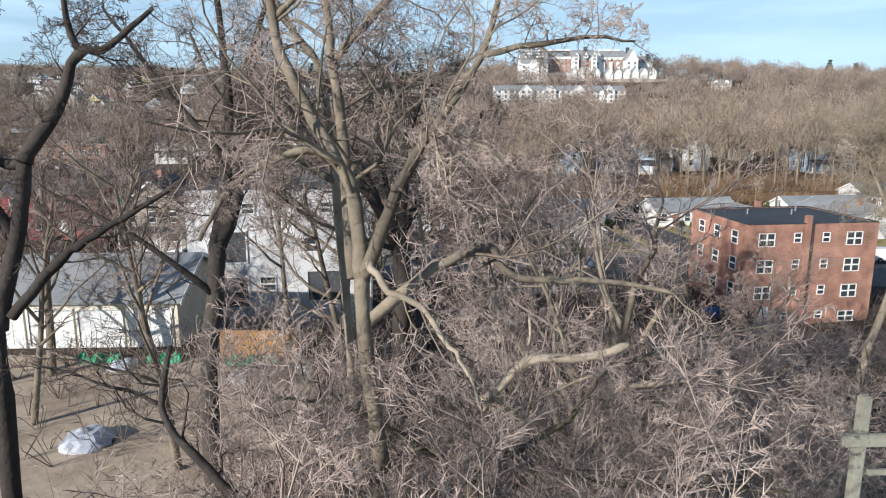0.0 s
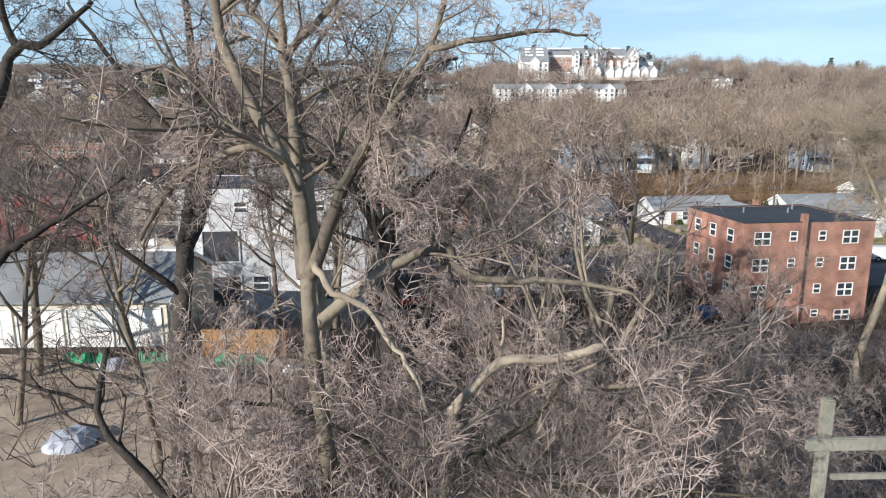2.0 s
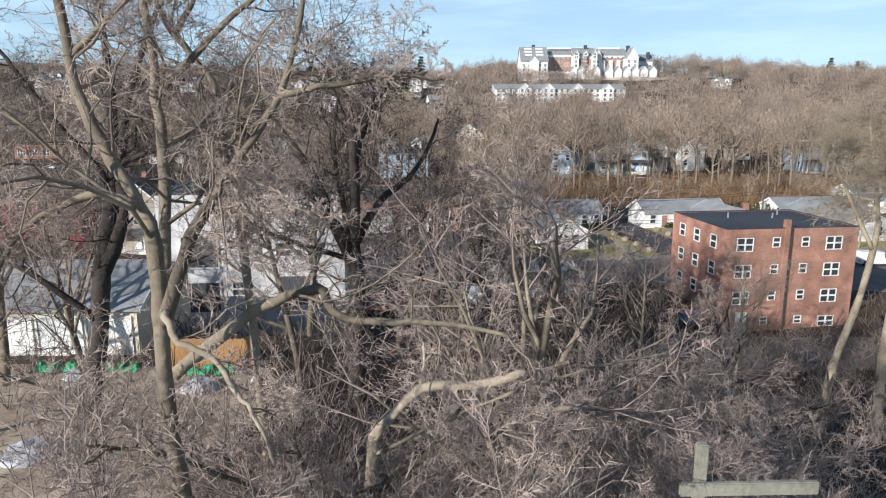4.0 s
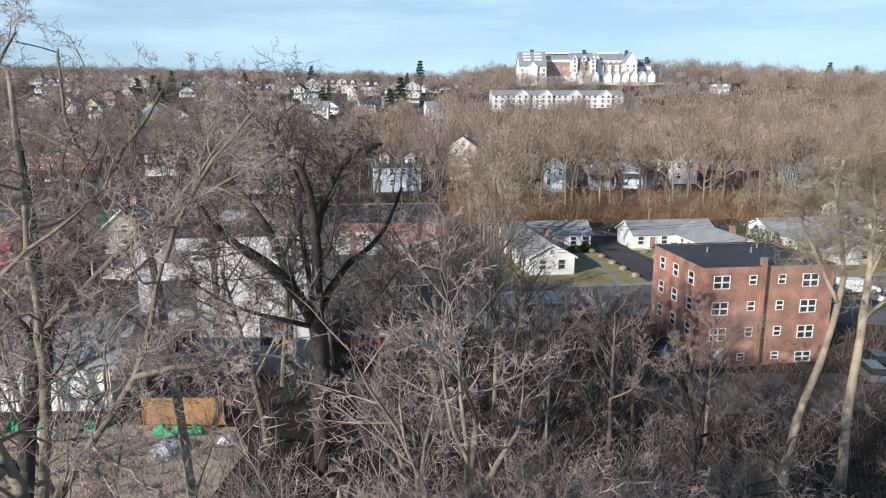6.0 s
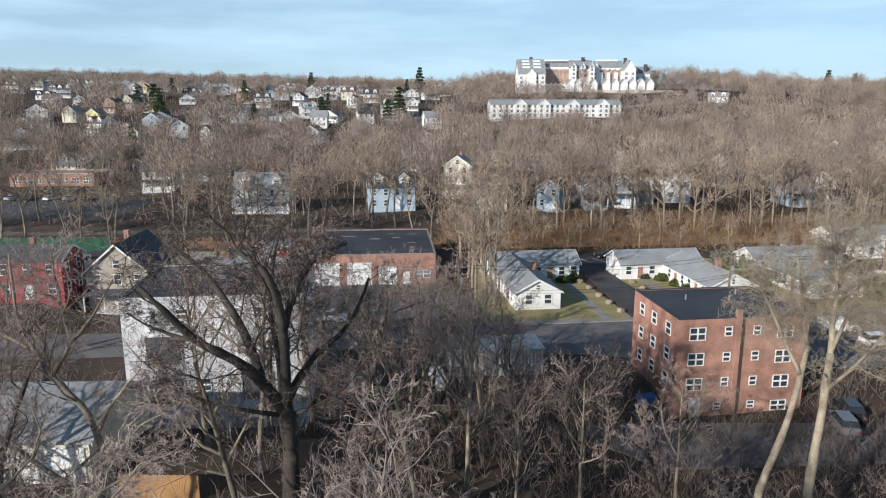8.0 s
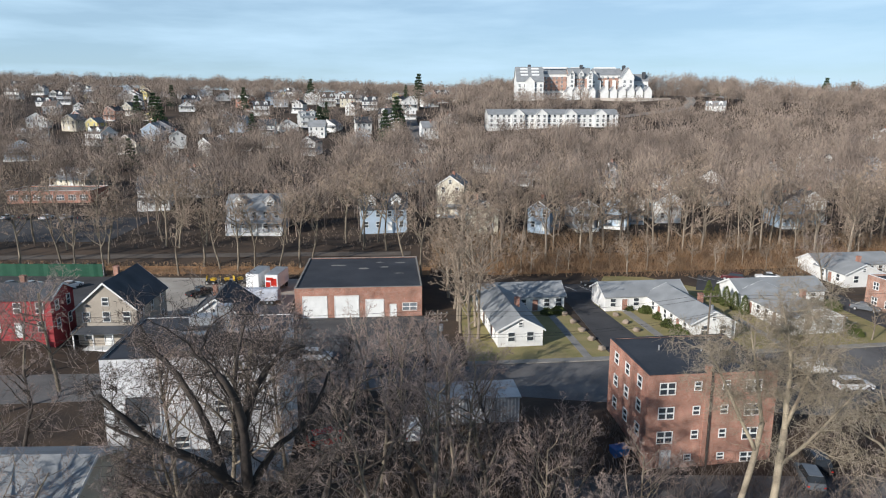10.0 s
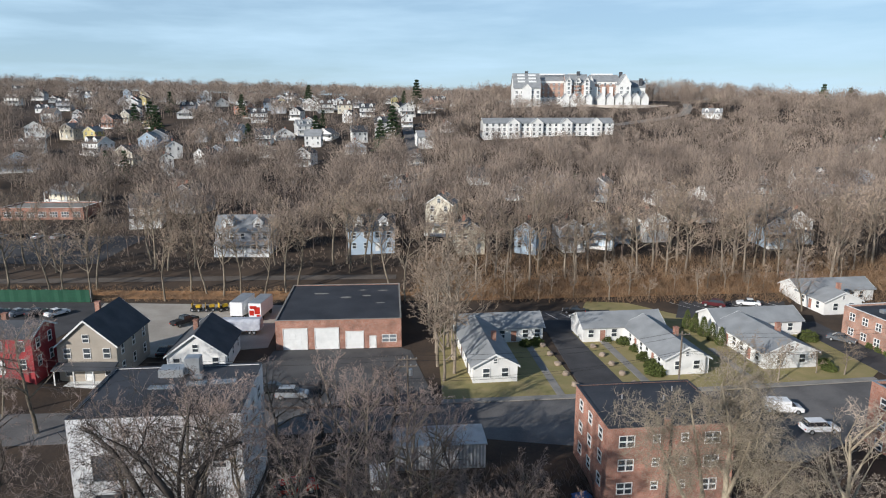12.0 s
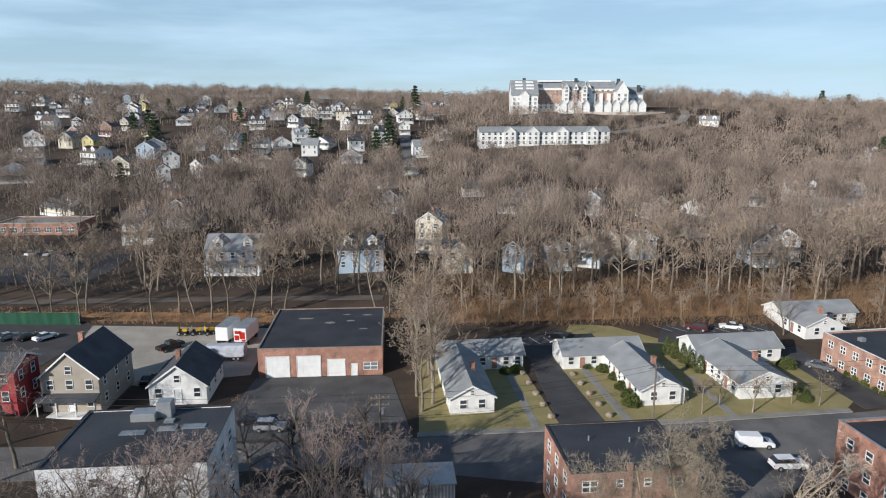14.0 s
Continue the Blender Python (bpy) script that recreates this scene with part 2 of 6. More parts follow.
M_LAMP = material("lamp_lens", (0.6, 0.6, 0.58), (0.5, 0.5, 0.48), 1, 3, 0.15, bump=0, spec=0.6)
M_ROCK = material("boulder", (0.34, 0.27, 0.21), (0.23, 0.18, 0.14), 0.9, 6, 0.9, bump=0.6)
M_PAINT_LINE = material("line_paint", (0.62, 0.62, 0.60), (0.45, 0.45, 0.44), 0.8, 5, 0.8, bump=0)
M_BRICK_PAVE = material("retaining_concrete", (0.52, 0.46, 0.40), (0.42, 0.37, 0.32), 0.06, 1, 0.9)


# ---- mesh helpers ----
def mesh_object(name, bm, mat):
    me = bpy.data.meshes.new(name)
    bm.to_mesh(me)
    bm.free()
    for m in (mat if isinstance(mat, (list, tuple)) else [mat]):
        me.materials.append(m)
    return new(name, me)


def part(name, bm, mat, parent, label=""):
    ob = mesh_object(name, bm, mat)
    ob.parent = parent
    return tagged(ob, label)


def box(bm, x0, x1, y0, y1, z0, z1, mi=0):
    v = [bm.verts.new(p) for p in ((x0, y0, z0), (x1, y0, z0), (x1, y1, z0), (x0, y1, z0), (x0, y0, z1), (x1, y0, z1), (x1, y1, z1), (x0, y1, z1))]
    for f in ((3, 2, 1, 0), (4, 5, 6, 7), (0, 1, 5, 4), (1, 2, 6, 5), (2, 3, 7, 6), (3, 0, 4, 7)):
        bm.faces.new([v[i] for i in f]).material_index = mi
    return v


def boxed(x0, x1, y0, y1, z0, z1, bevel=0.0):
    bm = bmesh.new()
    box(bm, x0, x1, y0, y1, z0, z1)
    if bevel:
        bmesh.ops.bevel(bm, geom=bm.edges[:], offset=bevel, segments=2, affect="EDGES")
    return bm


def prism(bm, outline, axis, a, b, mi=0):
    """Extrudes a closed outline of (u, z) points along 'x' or 'y' from a to b."""
    put = (lambda u, z, s: (u, s, z)) if axis == "y" else (lambda u, z, s: (s, u, z))
    lo = [bm.verts.new(put(u, z, a)) for u, z in outline]
    hi = [bm.verts.new(put(u, z, b)) for u, z in outline]
    k = len(outline)
    fs = [bm.faces.new(lo), bm.faces.new(hi[::-1])]
    fs += [bm.faces.new((lo[i], hi[i], hi[(i + 1) % k], lo[(i + 1) % k])) for i in range(k)]
    for f in fs:
        f.material_index = mi
    bmesh.ops.recalc_face_normals(bm, faces=fs)


def tube(bm, points, radii, sides=8):
    rings = []
    for i, p in enumerate(points):
        d = (points[min(i + 1, len(points) - 1)] - points[max(i - 1, 0)]).normalized()
        q = d.to_track_quat("Z", "Y")
        rings.append([bm.verts.new(p + q @ Vector((math.cos(a) * radii[i], math.sin(a) * radii[i], 0))) for a in (2 * math.pi * k / sides for k in range(sides))])
    for r, s in zip(rings, rings[1:]):
        for k in range(sides):
            bm.faces.new((r[k], r[(k + 1) % sides], s[(k + 1) % sides], s[k]))
    bm.faces.new(rings[-1])
    bm.faces.new(rings[0][::-1])


def thing(name, m, label, category, group=""):
    e = new(name)
    e.empty_display_size = 0.3
    e.matrix_world = m
    return tagged(e, label, category, group)


# ---- the lie of the land ----
LAND_X = (-900, -400, -150, 0, 60, 110, 200, 300, 600)
LAND_Y = (140, 160, 210, 265, 330, 395, 500, 560, 700, 950, 1500, 3000)
LAND_Z = (
    (0, 0, 0, 0, 0, 0, 0, 0, 0),
    (2, 2, 2, 2, 2, 2, 2, 2, 2),
    (4, 4, 4, 4, 3.5, 3.5, 4, 4, 4),
    (6, 6, 5, 6, 6, 6, 5, 5, 5),
    (12, 11, 10, 11, 12, 12, 8, 7, 7),
    (20, 19, 17, 19, 22, 22, 17, 13, 12),
    (32, 31, 30, 31, 38, 40, 40, 35, 22),
    (40, 38, 36, 37, 42, 43, 43, 35, 22),
    (54, 48, 43, 38, 38, 36, 34, 27, 20),
    (76, 57, 52, 47, 44, 40, 34, 27, 20),
    (60, 50, 40, 36, 34, 32, 28, 26, 24),
    (40, 40, 36, 34, 34, 34, 34, 34, 34),
)


def smooth(a, b, v):
    u = min(1.0, max(0.0, (v - a) / (b - a)))
    return u * u * (3 - 2 * u)


def ground_z(x, y):
    if y <= LAND_Y[0]:
        dip = smooth(4, 22, x) * smooth(72, 62, y) * -1.9
        dip += smooth(8, 30, x) * smooth(50, 25, y) * -1.0
        mound = 2.2 * smooth(-44, -47.5, x) * smooth(86, 90, y) * smooth(103, 99, y)
        return dip + 5.0 * smooth(3, -5, x) * smooth(60, 43, y) + mound
    y = min(y, 2999.0)
    x = min(max(x, -899.0), 599.0)
    i = max(k for k in range(len(LAND_X)) if LAND_X[k] <= x)
    j = max(k for k in range(len(LAND_Y)) if LAND_Y[k] <= y)
    u = (x - LAND_X[i]) / (LAND_X[i + 1] - LAND_X[i])
    v = (y - LAND_Y[j]) / (LAND_Y[j + 1] - LAND_Y[j])
    lo = LAND_Z[j][i] * (1 - u) + LAND_Z[j][i + 1] * u
    hi = LAND_Z[j + 1][i] * (1 - u) + LAND_Z[j + 1][i + 1] * u
    return lo * (1 - v) + hi * v


def build_ground():
    xs = [-4500, -2500, -1500] + list(range(-900, -150, 25)) + list(range(-150, 180, 5)) + list(range(180, 620, 25)) + [900, 1500, 2500, 4500]
    ys = [-4500, -2000, -600, -200, -80] + list(range(-40, 200, 5)) + list(range(200, 1000, 20)) + [1100, 1300, 1500, 2000, 2600, 3400, 4600]
    verts, faces = [], []
    for y in ys:
        for x in xs:
            z = ground_z(x, y)
            if y < 170 or y > 1200 or (y < 205 and x < -60):
                rough = 0.0
            else:
                rough = 0.6 * noise.noise(Vector((x * 0.03, y * 0.03, 0)))
            verts.append((x, y, z + rough))
    w = len(xs)
    for j in range(len(ys) - 1):
        for i in range(w - 1):
            a = j * w + i
            faces.append((a, a + 1, a + w + 1, a + w))
    me = bpy.data.meshes.new("ground")
    me.from_pydata(verts, [], faces)
    me.materials.append(M_LITTER_SHADE)
    me.polygons.foreach_set("use_smooth", [True] * len(me.polygons))
    return tagged(new("ground", me), "brown leaf-littered ground rising to wooded hills", "ground", kind="structure")


build_ground()


def sheet(name, outline, z, mat, label, category, thick=0.04):
    """A flat paved or planted piece of ground with an edge of its own."""
    bm = bmesh.new()
    top = [bm.verts.new((x, y, z)) for x, y in outline]
    low = [bm.verts.new((x, y, z - thick - 0.3)) for x, y in outline]
    f = bm.faces.new(top)
    if f.normal.z < 0 or f.calc_area() == 0:
        f.normal_flip()
    k = len(outline)
    for i in range(k):
        bm.faces.new((top[i], low[i], low[(i + 1) % k], top[(i + 1) % k]))
    bmesh.ops.recalc_face_normals(bm, faces=bm.faces[:])
    return tagged(mesh_object(name, bm, mat), label, category, kind="structure")


# ---- streets, yards and lawns ----
sheet("road", [(-140, 62), (-60, 74), (5, 81), (24, 78), (55, 74), (64, 80), (100, 84), (100, 92), (92, 101), (78, 98.2), (68, 96.6), (54, 94.4), (29, 90.8), (11.6, 88.8), (-8, 87), (-60, 84), (-140, 72)], 0.03, M_ASPHALT_OLD, "worn grey asphalt street", "road")
sheet("pavement", [(11.8, 88.95), (29, 90.95), (54, 94.55), (68, 96.75), (78, 98.35), (78, 99.6), (68, 98.0), (54, 95.8), (29, 92.2), (11.8, 90.2)], 0.16, M_CONCRETE, "pale concrete pavement along the street", "pavement")
sheet("lawn", [(12, 90.4), (29, 92.4), (32.6, 93.1), (27.5, 126), (10, 124)], 0.07, M_GRASS, "winter lawn round a white cottage", "lawn")
sheet("lawn", [(39.6, 94.0), (54, 96.0), (68, 98.2), (78, 99.8), (81, 103), (79, 128), (60, 129), (50, 139), (41.5, 140), (34.5, 119)], 0.07, M_GRASS, "yellow-green winter lawn with trees", "lawn")
sheet("driveway", [(32.6, 92.2), (39.6, 93.4), (35.2, 120), (46, 126), (45, 134), (24, 132), (25, 124), (30.6, 120)], 0.09, M_ASPHALT, "dark asphalt driveway and car park", "driveway")
sheet("car_park", [(57, 129), (76, 127), (79, 128), (84, 142), (62, 142)], 0.09, M_ASPHALT, "asphalt car park with painted bays", "car park")
sheet("driveway", [(80.5, 99.5), (86.5, 101), (83, 127), (77, 126)], 0.1, M_ASPHALT, "asphalt driveway beside a brick block", "driveway")
sheet("yard", [(-18, 87.2), (11.2, 89.2), (6.2, 110), (4.6, 111.2), (-17, 109.4)], 0.06, M_ASPHALT_WORN, "grey asphalt apron before a garage", "yard")
sheet("yard", [(-52, 108), (-36, 106), (-18.5, 111), (-21, 136), (-60, 137)], 0.06, M_GRAVEL, "pale gravel yard with parked machines", "yard")
sheet("yard", [(-90, 108), (-58, 108), (-56, 137), (-100, 138)], 0.05, M_ASPHALT, "shaded asphalt parking yard", "yard")
sheet("yard", [(-34, 18), (-8, 20), (-6.5, 36), (-8, 38.6), (-32, 39.6)], 5.05, M_SAND, "bare sandy yard with tyre marks", "yard")
sheet("yard", [(26, 55), (55, 57), (62, 72), (48, 76), (22, 77), (20, 60)], -1.6, M_ASPHALT_OLD, "asphalt round the brick flats", "yard", thick=0.2)
sheet("path", [(28.4, 92.3), (29.6, 92.5), (27.0, 113.5), (25.8, 113.4)], 0.1, M_CONCRETE, "narrow concrete garden path", "path")
sheet("path", [(42.3, 94.6), (43.6, 94.8), (40.6, 115.2), (39.2, 115.0)], 0.1, M_CONCRETE, "narrow concrete garden path", "path")
sheet("path", [(58.6, 96.9), (59.8, 97.1), (58.2, 112), (57.0, 112)], 0.1, M_CONCRETE, "narrow concrete garden path", "path")


# ---- buildings ----
CLEAR = []  # centres and radii kept free of far trees
WINDOW_MESHES = {}

def grid_faces(bm, w, h, z0, cols, rows):
    """An upright sheet of cols x rows faces, looking to -y."""
    vs = [[bm.verts.new((-w / 2 + w * i / cols, 0, z0 + h * j / rows)) for i in range(cols + 1)] for j in range(rows + 1)]
    for j in range(rows):
        for i in range(cols):
            bm.faces.new((vs[j][i], vs[j][i + 1], vs[j + 1][i + 1], vs[j + 1][i]))
    bm.normal_update()


def framed(w, h, z0, cols, rows, bar, out):
    """A frame with bars, in one connected piece, standing out from the wall."""
    bm = bmesh.new()
    grid_faces(bm, w, h, z0, cols, rows)
    cells = bm.faces[:]
    bmesh.ops.inset_individual(bm, faces=cells, thickness=bar)
    bmesh.ops.delete(bm, geom=cells, context="FACES_ONLY")
    got = bmesh.ops.extrude_face_region(bm, geom=bm.faces[:])
    for v in got["geom"]:
        if isinstance(v, bmesh.types.BMVert):
            v.co.y -= out
    bmesh.ops.recalc_face_normals(bm, faces=bm.faces[:])
    return bm


def window(parent, x, z, w, h, face, at, glass=None, rails=1, mullions=0):
    """A framed window on face 'front' (-y), 'back', 'left' (-x) or 'right', centred at x along the wall, sill height z."""
    turn = {"front": 0, "right": 90, "back": 180, "left": -90}[face]
    place = (x, at) if face in ("front", "back") else (at, x)
    glass = glass or M_GLASS
    key = (w, h, rails, mullions, glass.name)
    if key not in WINDOW_MESHES:
        bm = framed(w + 0.2, h + 0.2, -0.1, mullions + 1, rails + 1, 0.1, 0.08)
        frame_me, pane_me = bpy.data.meshes.new("window"), bpy.data.meshes.new("pane")
        bm.to_mesh(frame_me)
        bm.free()
        frame_me.materials.append(M_TRIM)
        bm = boxed(-w / 2, w / 2, -0.012, 0.01, 0, h)
        bm.to_mesh(pane_me)
        bm.free()
        pane_me.materials.append(glass)
        WINDOW_MESHES[key] = frame_me, pane_me
    f, p = (new(n, me) for n, me in zip(("window", "pane"), WINDOW_MESHES[key]))
    f.parent, p.parent = parent, f
    f.matrix_local = pose(place[0], place[1], z, 0, 0, turn)
    return f


def door(parent, x, z, w, h, face, at, mat=None, panels=True):
    turn = {"front": 0, "right": 90, "back": 180, "left": -90}[face]
    place = (x, at) if face in ("front", "back") else (at, x)
    f = part("door", framed(w + 0.24, h + 0.12, 0, 1, 1, 0.12, 0.09), M_TRIM, parent)
    f.matrix_local = pose(place[0], place[1], z, 0, 0, turn)
    bm = bmesh.new()
    rows = max(2, int(h / 0.55))
    cols = 1 if w < 1.5 else 4
    grid_faces(bm, w, h, 0, cols, rows)
    bmesh.ops.inset_individual(bm, faces=bm.faces[:], thickness=0.06, depth=-0.025)
    for v in bm.verts:
        v.co.y -= 0.045
    part("door_leaf", bm, mat or M_TRIM, f)
    return f


def gable_wing(parent, x0, x1, y0, y1, eave, apex, ridge, wall, roof, over=0.35, z0=-0.4):
    """Walls with gables and a roof of two thick slopes; ridge runs along 'x' or 'y'."""
    bm = bmesh.new()
    if ridge == "y":
        c = (x0 + x1) / 2
        prism(bm, [(x0, z0), (x1, z0), (x1, eave), (c, apex), (x0, eave)], "y", y0, y1)
    else:
        c = (y0 + y1) / 2
        prism(bm, [(y0, z0), (y1, z0), (y1, eave), (c, apex), (y0, eave)], "x", x0, x1)
    part("wall", bm, wall, parent)
    lo, hi = (x0, x1) if ridge == "y" else (y0, y1)
    slope = (apex - eave) / (c - lo)
    t = 0.16
    bm = bmesh.new()
    a, b = (y0, y1) if ridge == "y" else (x0, x1)
    prism(bm, [(lo - over, eave - over * slope + 0.02), (c, apex + 0.02), (hi + over, eave - over * slope + 0.02), (hi + over, eave - over * slope + t), (c, apex + t + 0.03), (lo - over, eave - over * slope + t)], ridge, a - over, b + over)
    part("roof", bm, roof, parent)
    for s in (a - over - 0.03, b + over):
        bm = bmesh.new()
        prism(bm, [(lo - over, eave - over * slope - 0.1), (c, apex - 0.1), (hi + over, eave - over * slope - 0.1), (hi + over, eave - over * slope + t + 0.02), (c, apex + t + 0.05), (lo - over, eave - over * slope + t + 0.02)], ridge, s, s + 0.03)
        part("fascia", bm, M_TRIM, parent)


def chimney(parent, x, y, z0, z1, s=0.7):
    bm = bmesh.new()
    box(bm, x - s / 2, x + s / 2, y - s / 2, y + s / 2, z0, z1)
    box(bm, x - s / 2 - 0.06, x + s / 2 + 0.06, y - s / 2 - 0.06, y + s / 2 + 0.06, z1, z1 + 0.12)
    part("chimney", bm, M_BRICK, parent, "red brick chimney")


def house(m, w, d, storeys, wall, roof, label, ridge="y", apex=2.6, porch=True, group="hillside houses", seed=0, chim=True, z0=-2.5):
    """A detached wooden house: origin at the centre of its front, at the ground."""
    r = random.Random(seed)
    h = thing("house", m, label, "house", group)
    eave = 0.5 + 2.75 * storeys
    gable_wing(h, -w / 2, w / 2, 0, d, eave, eave + apex, ridge, wall, roof, z0=z0)
    for s in range(storeys):
        z = 1.3 + 2.75 * s
        n = max(2, int(w / 2.8))
        for i in range(n):
            x = -w / 2 + w * (i + 0.5) / n
            if s == 0 and i == n // 2:
                door(h, x, 0.45, 0.95, 2.05, "front", 0)
            else:
                window(h, x, z, 0.9, 1.4, "front", 0)
        n = max(2, int(d / 3.5))
        for i in range(n):
            window(h, d * (i + 0.5) / n, z, 0.85, 1.4, "left", -w / 2)
            if s < 2:
                window(h, d * (i + 0.5) / n, z, 0.85, 1.4, "right", w / 2)
    if ridge == "y":
        window(h, 0, eave + 0.5, 0.8, 1.1, "front", 0)
    if porch:
        bm = bmesh.new()
        box(bm, -w / 2, w / 2, -1.9, -0.02, -1.0, 0.35)
        for i in range(4):
            x = -w / 2 + 0.12 + (w - 0.24) * i / 3
            box(bm, x - 0.08, x + 0.08, -1.85, -1.69, 0.35, 2.8)
        part("porch", bm, M_TRIM, h)
        bm = bmesh.new()
        prism(bm, [(-2.1, 2.75), (-0.02, 3.25), (-0.02, 3.4), (-2.1, 2.9)], "x", -w / 2 - 0.15, w / 2 + 0.15)
        part("porch_roof", bm, roof, h)
    if ridge == "x" and w >= 10 and group != "street houses":
        for x in (-w * 0.27, w * 0.27):
            gable_wing(h, x - 1.2, x + 1.2, d * 0.1, d * 0.5, eave + apex * 0.72, eave + apex * 1.02, "y", M_TRIM, roof, over=0.2, z0=eave)
            window(h, x, eave + apex * 0.2 + 0.15, 1.2, 1.0, "front", d * 0.1)
    if chim:
        chimney(h, w * r.uniform(-0.2, 0.2), d * r.uniform(0.4, 0.7), eave, eave + apex + 0.9)
    return h


def flat_block(name, m, w, d, h, wall, label, category, parapet=0.35, z0=-2.0, trim=M_TRIM, roof=None):
    """A flat-roofed block, origin at its front left corner."""
    b = thing(name, m, label, category)
    bm = bmesh.new()
    t = 0.2
    rings = [[bm.verts.new((x, y, z)) for x, y in ((a, a), (w - a, a), (w - a, d - a), (a, d - a))] for a, z in ((0, z0), (0, h), (t, h), (t, z0))]
    for k in range(4):
        for lo, hi in zip(rings, rings[1:]):
            bm.faces.new((lo[k], lo[(k + 1) % 4], hi[(k + 1) % 4], hi[k]))
    bmesh.ops.recalc_face_normals(bm, faces=bm.faces[:])
    part("wall", bm, wall, b)
    part("roof", boxed(t, w - t, t, d - t, h - parapet - 0.25, h - parapet), roof or M_ROOF_BLACK, b)
    bm = bmesh.new()
    e = 0.04
    box(bm, -e, w + e, -e, t + e, h, h + 0.06)
    box(bm, -e, w + e, d - t - e, d + e, h, h + 0.06)
    box(bm, -e, t + e, t + e, d - t - e, h, h + 0.06)
    box(bm, w - t - e, w + e, t + e, d - t - e, h, h + 0.06)
    part("coping", bm, trim, b)
    return b


# brick flats
flats = flat_block("apartment_block", pose(29.3, 64.5, 0, 0, 0, 7), 13.7, 11.2, 8.8, M_BRICK, "four-storey red brick flats with a flat black roof", "apartment block", trim=M_ROOF_BLACK, parapet=0.06, z0=-3)
for k, z in enumerate((6.7, 4.05, 1.4)):
    for x, w in ((2.0, 1.5), (11.2, 1.5)):
        window(flats, x, z, w, 1.15, "front", 0, mullions=1)
    for x in (5.2, 8.2):
        window(flats, x, z + 0.35, 0.6, 0.8, "front", 0)
    for y in (2.2, 5.6, 8.8):
        window(flats, y, z, 1.0, 1.15, "left", 0)
        window(flats, y, z, 1.0, 1.15, "right", 13.7)
door(flats, 2.2, -1.58, 0.9, 2.0, "front", 0)
window(flats, 11.2, -1.1, 1.5, 0.9, "front", 0, mullions=1)
for x in (4.6, 8.2):
    window(flats, x, -0.7, 0.6, 0.6, "front", 0)
part("pipe", boxed(6.55, 6.75, -0.14, -0.01, -1.6, 8.9), M_BARK_DARK, flats, "dark rainwater pipe")
part("chimney", boxed(6.0, 6.5, -0.12, 0.4, -1.6, 9.6), M_BRICK, flats)

flats_b = flat_block("apartment_block", pose(66.2, 68.2, 0, 0, 0, 8), 14.0, 11.2, 8.0, M_BRICK, "red brick flats with a flat dark roof beside the street", "apartment block", trim=M_METAL)
for z in (5.4, 2.7, 0.2):
    for y in (2.2, 5.6, 8.8):
        window(flats_b, y, z, 1.0, 1.15, "left", 0)
    for x in (2.5, 11.5):
        window(flats_b, x, z, 1.5, 1.15, "front", 0, mullions=1)
        window(flats_b, x, z, 1.5, 1.15, "back", 11.2, mullions=1)

# two-storey brick offices
offices = flat_block("office_block", pose(87.0, 100.5, 0, 0, 0, 10), 17.0, 19.0, 5.8, M_BRICK_TAN, "two-storey pinkish brick offices with white coping", "office block")
for z in (0.9, 3.6):
    for i in range(6):
        window(offices, 1.8 + 3.0 * i, z, 1.1, 1.2, "left", 0, mullions=1)
    for i in range(5):
        window(offices, 2 + 3.2 * i, z, 1.3, 1.2, "front", 0, mullions=1)

# brick garage
garage = flat_block("garage", pose(-16.7, 109.8, 0, 0, 0, 5.3), 21.3, 23.2, 5.2, M_BRICK, "low brick garage with white roller doors, black roof", "garage", parapet=0.12, trim=M_CONCRETE)
for x, w, hh in ((3.3, 3.9, 3.7), (8.6, 3.9, 3.7), (13.3, 2.9, 3.0)):
    door(garage, x, 0, w, hh, "front", 0)
door(garage, 16.4, 0, 0.95, 2.1, "front", 0)
window(garage, 19.2, 1.1, 2.3, 1.2, "front", 0, mullions=1, glass=M_GLASS_PALE)

# white L-shaped cottages
def cottage(m, w, long, wing, label):
    """wing: x0, x1, y0, y1 of the cross wing at the rear."""
    c = thing("cottage", m, label, "cottage", "white cottages")
    gable_wing(c, 0, w, 0, long, 2.7, 4.5, "y", M_WHITE, M_SHINGLE_GREY)
    gable_wing(c, *wing, 2.7, 4.35, "x", M_WHITE, M_SHINGLE_GREY)
    for x in (w * 0.3, w * 0.72):
        window(c, x, 0.95, 0.95, 1.3, "front", 0)
    window(c, w / 2, 3.1, 0.5, 0.6, "front", 0)
    y = 2.0
    k = 0
    stop = wing[2] - 1
    while y < stop:
        for side, at in (("left", 0), ("right", w)):
            if k % 3 == 1:
                door(c, y, 0.1, 0.95, 2.05, side, at, mat=M_BRICK)
            else:
                window(c, y, 0.95, 0.9, 1.3, side, at)
        y += 2.3
        k += 1
    x = wing[0] + 1.4
    k = 0
    while x < wing[1] - 0.8:
        if x < -0.5 or x > w + 0.5:
            if k % 3 == 1:
                door(c, x, 0.1, 0.95, 2.05, "front", wing[2], mat=M_BRICK)
            else:
                window(c, x, 0.95, 0.9, 1.3, "front", wing[2])
        x += 2.1
        k += 1
    chimney(c, w * 0.68, long * 0.42, 3.2, 5.3)
    return c


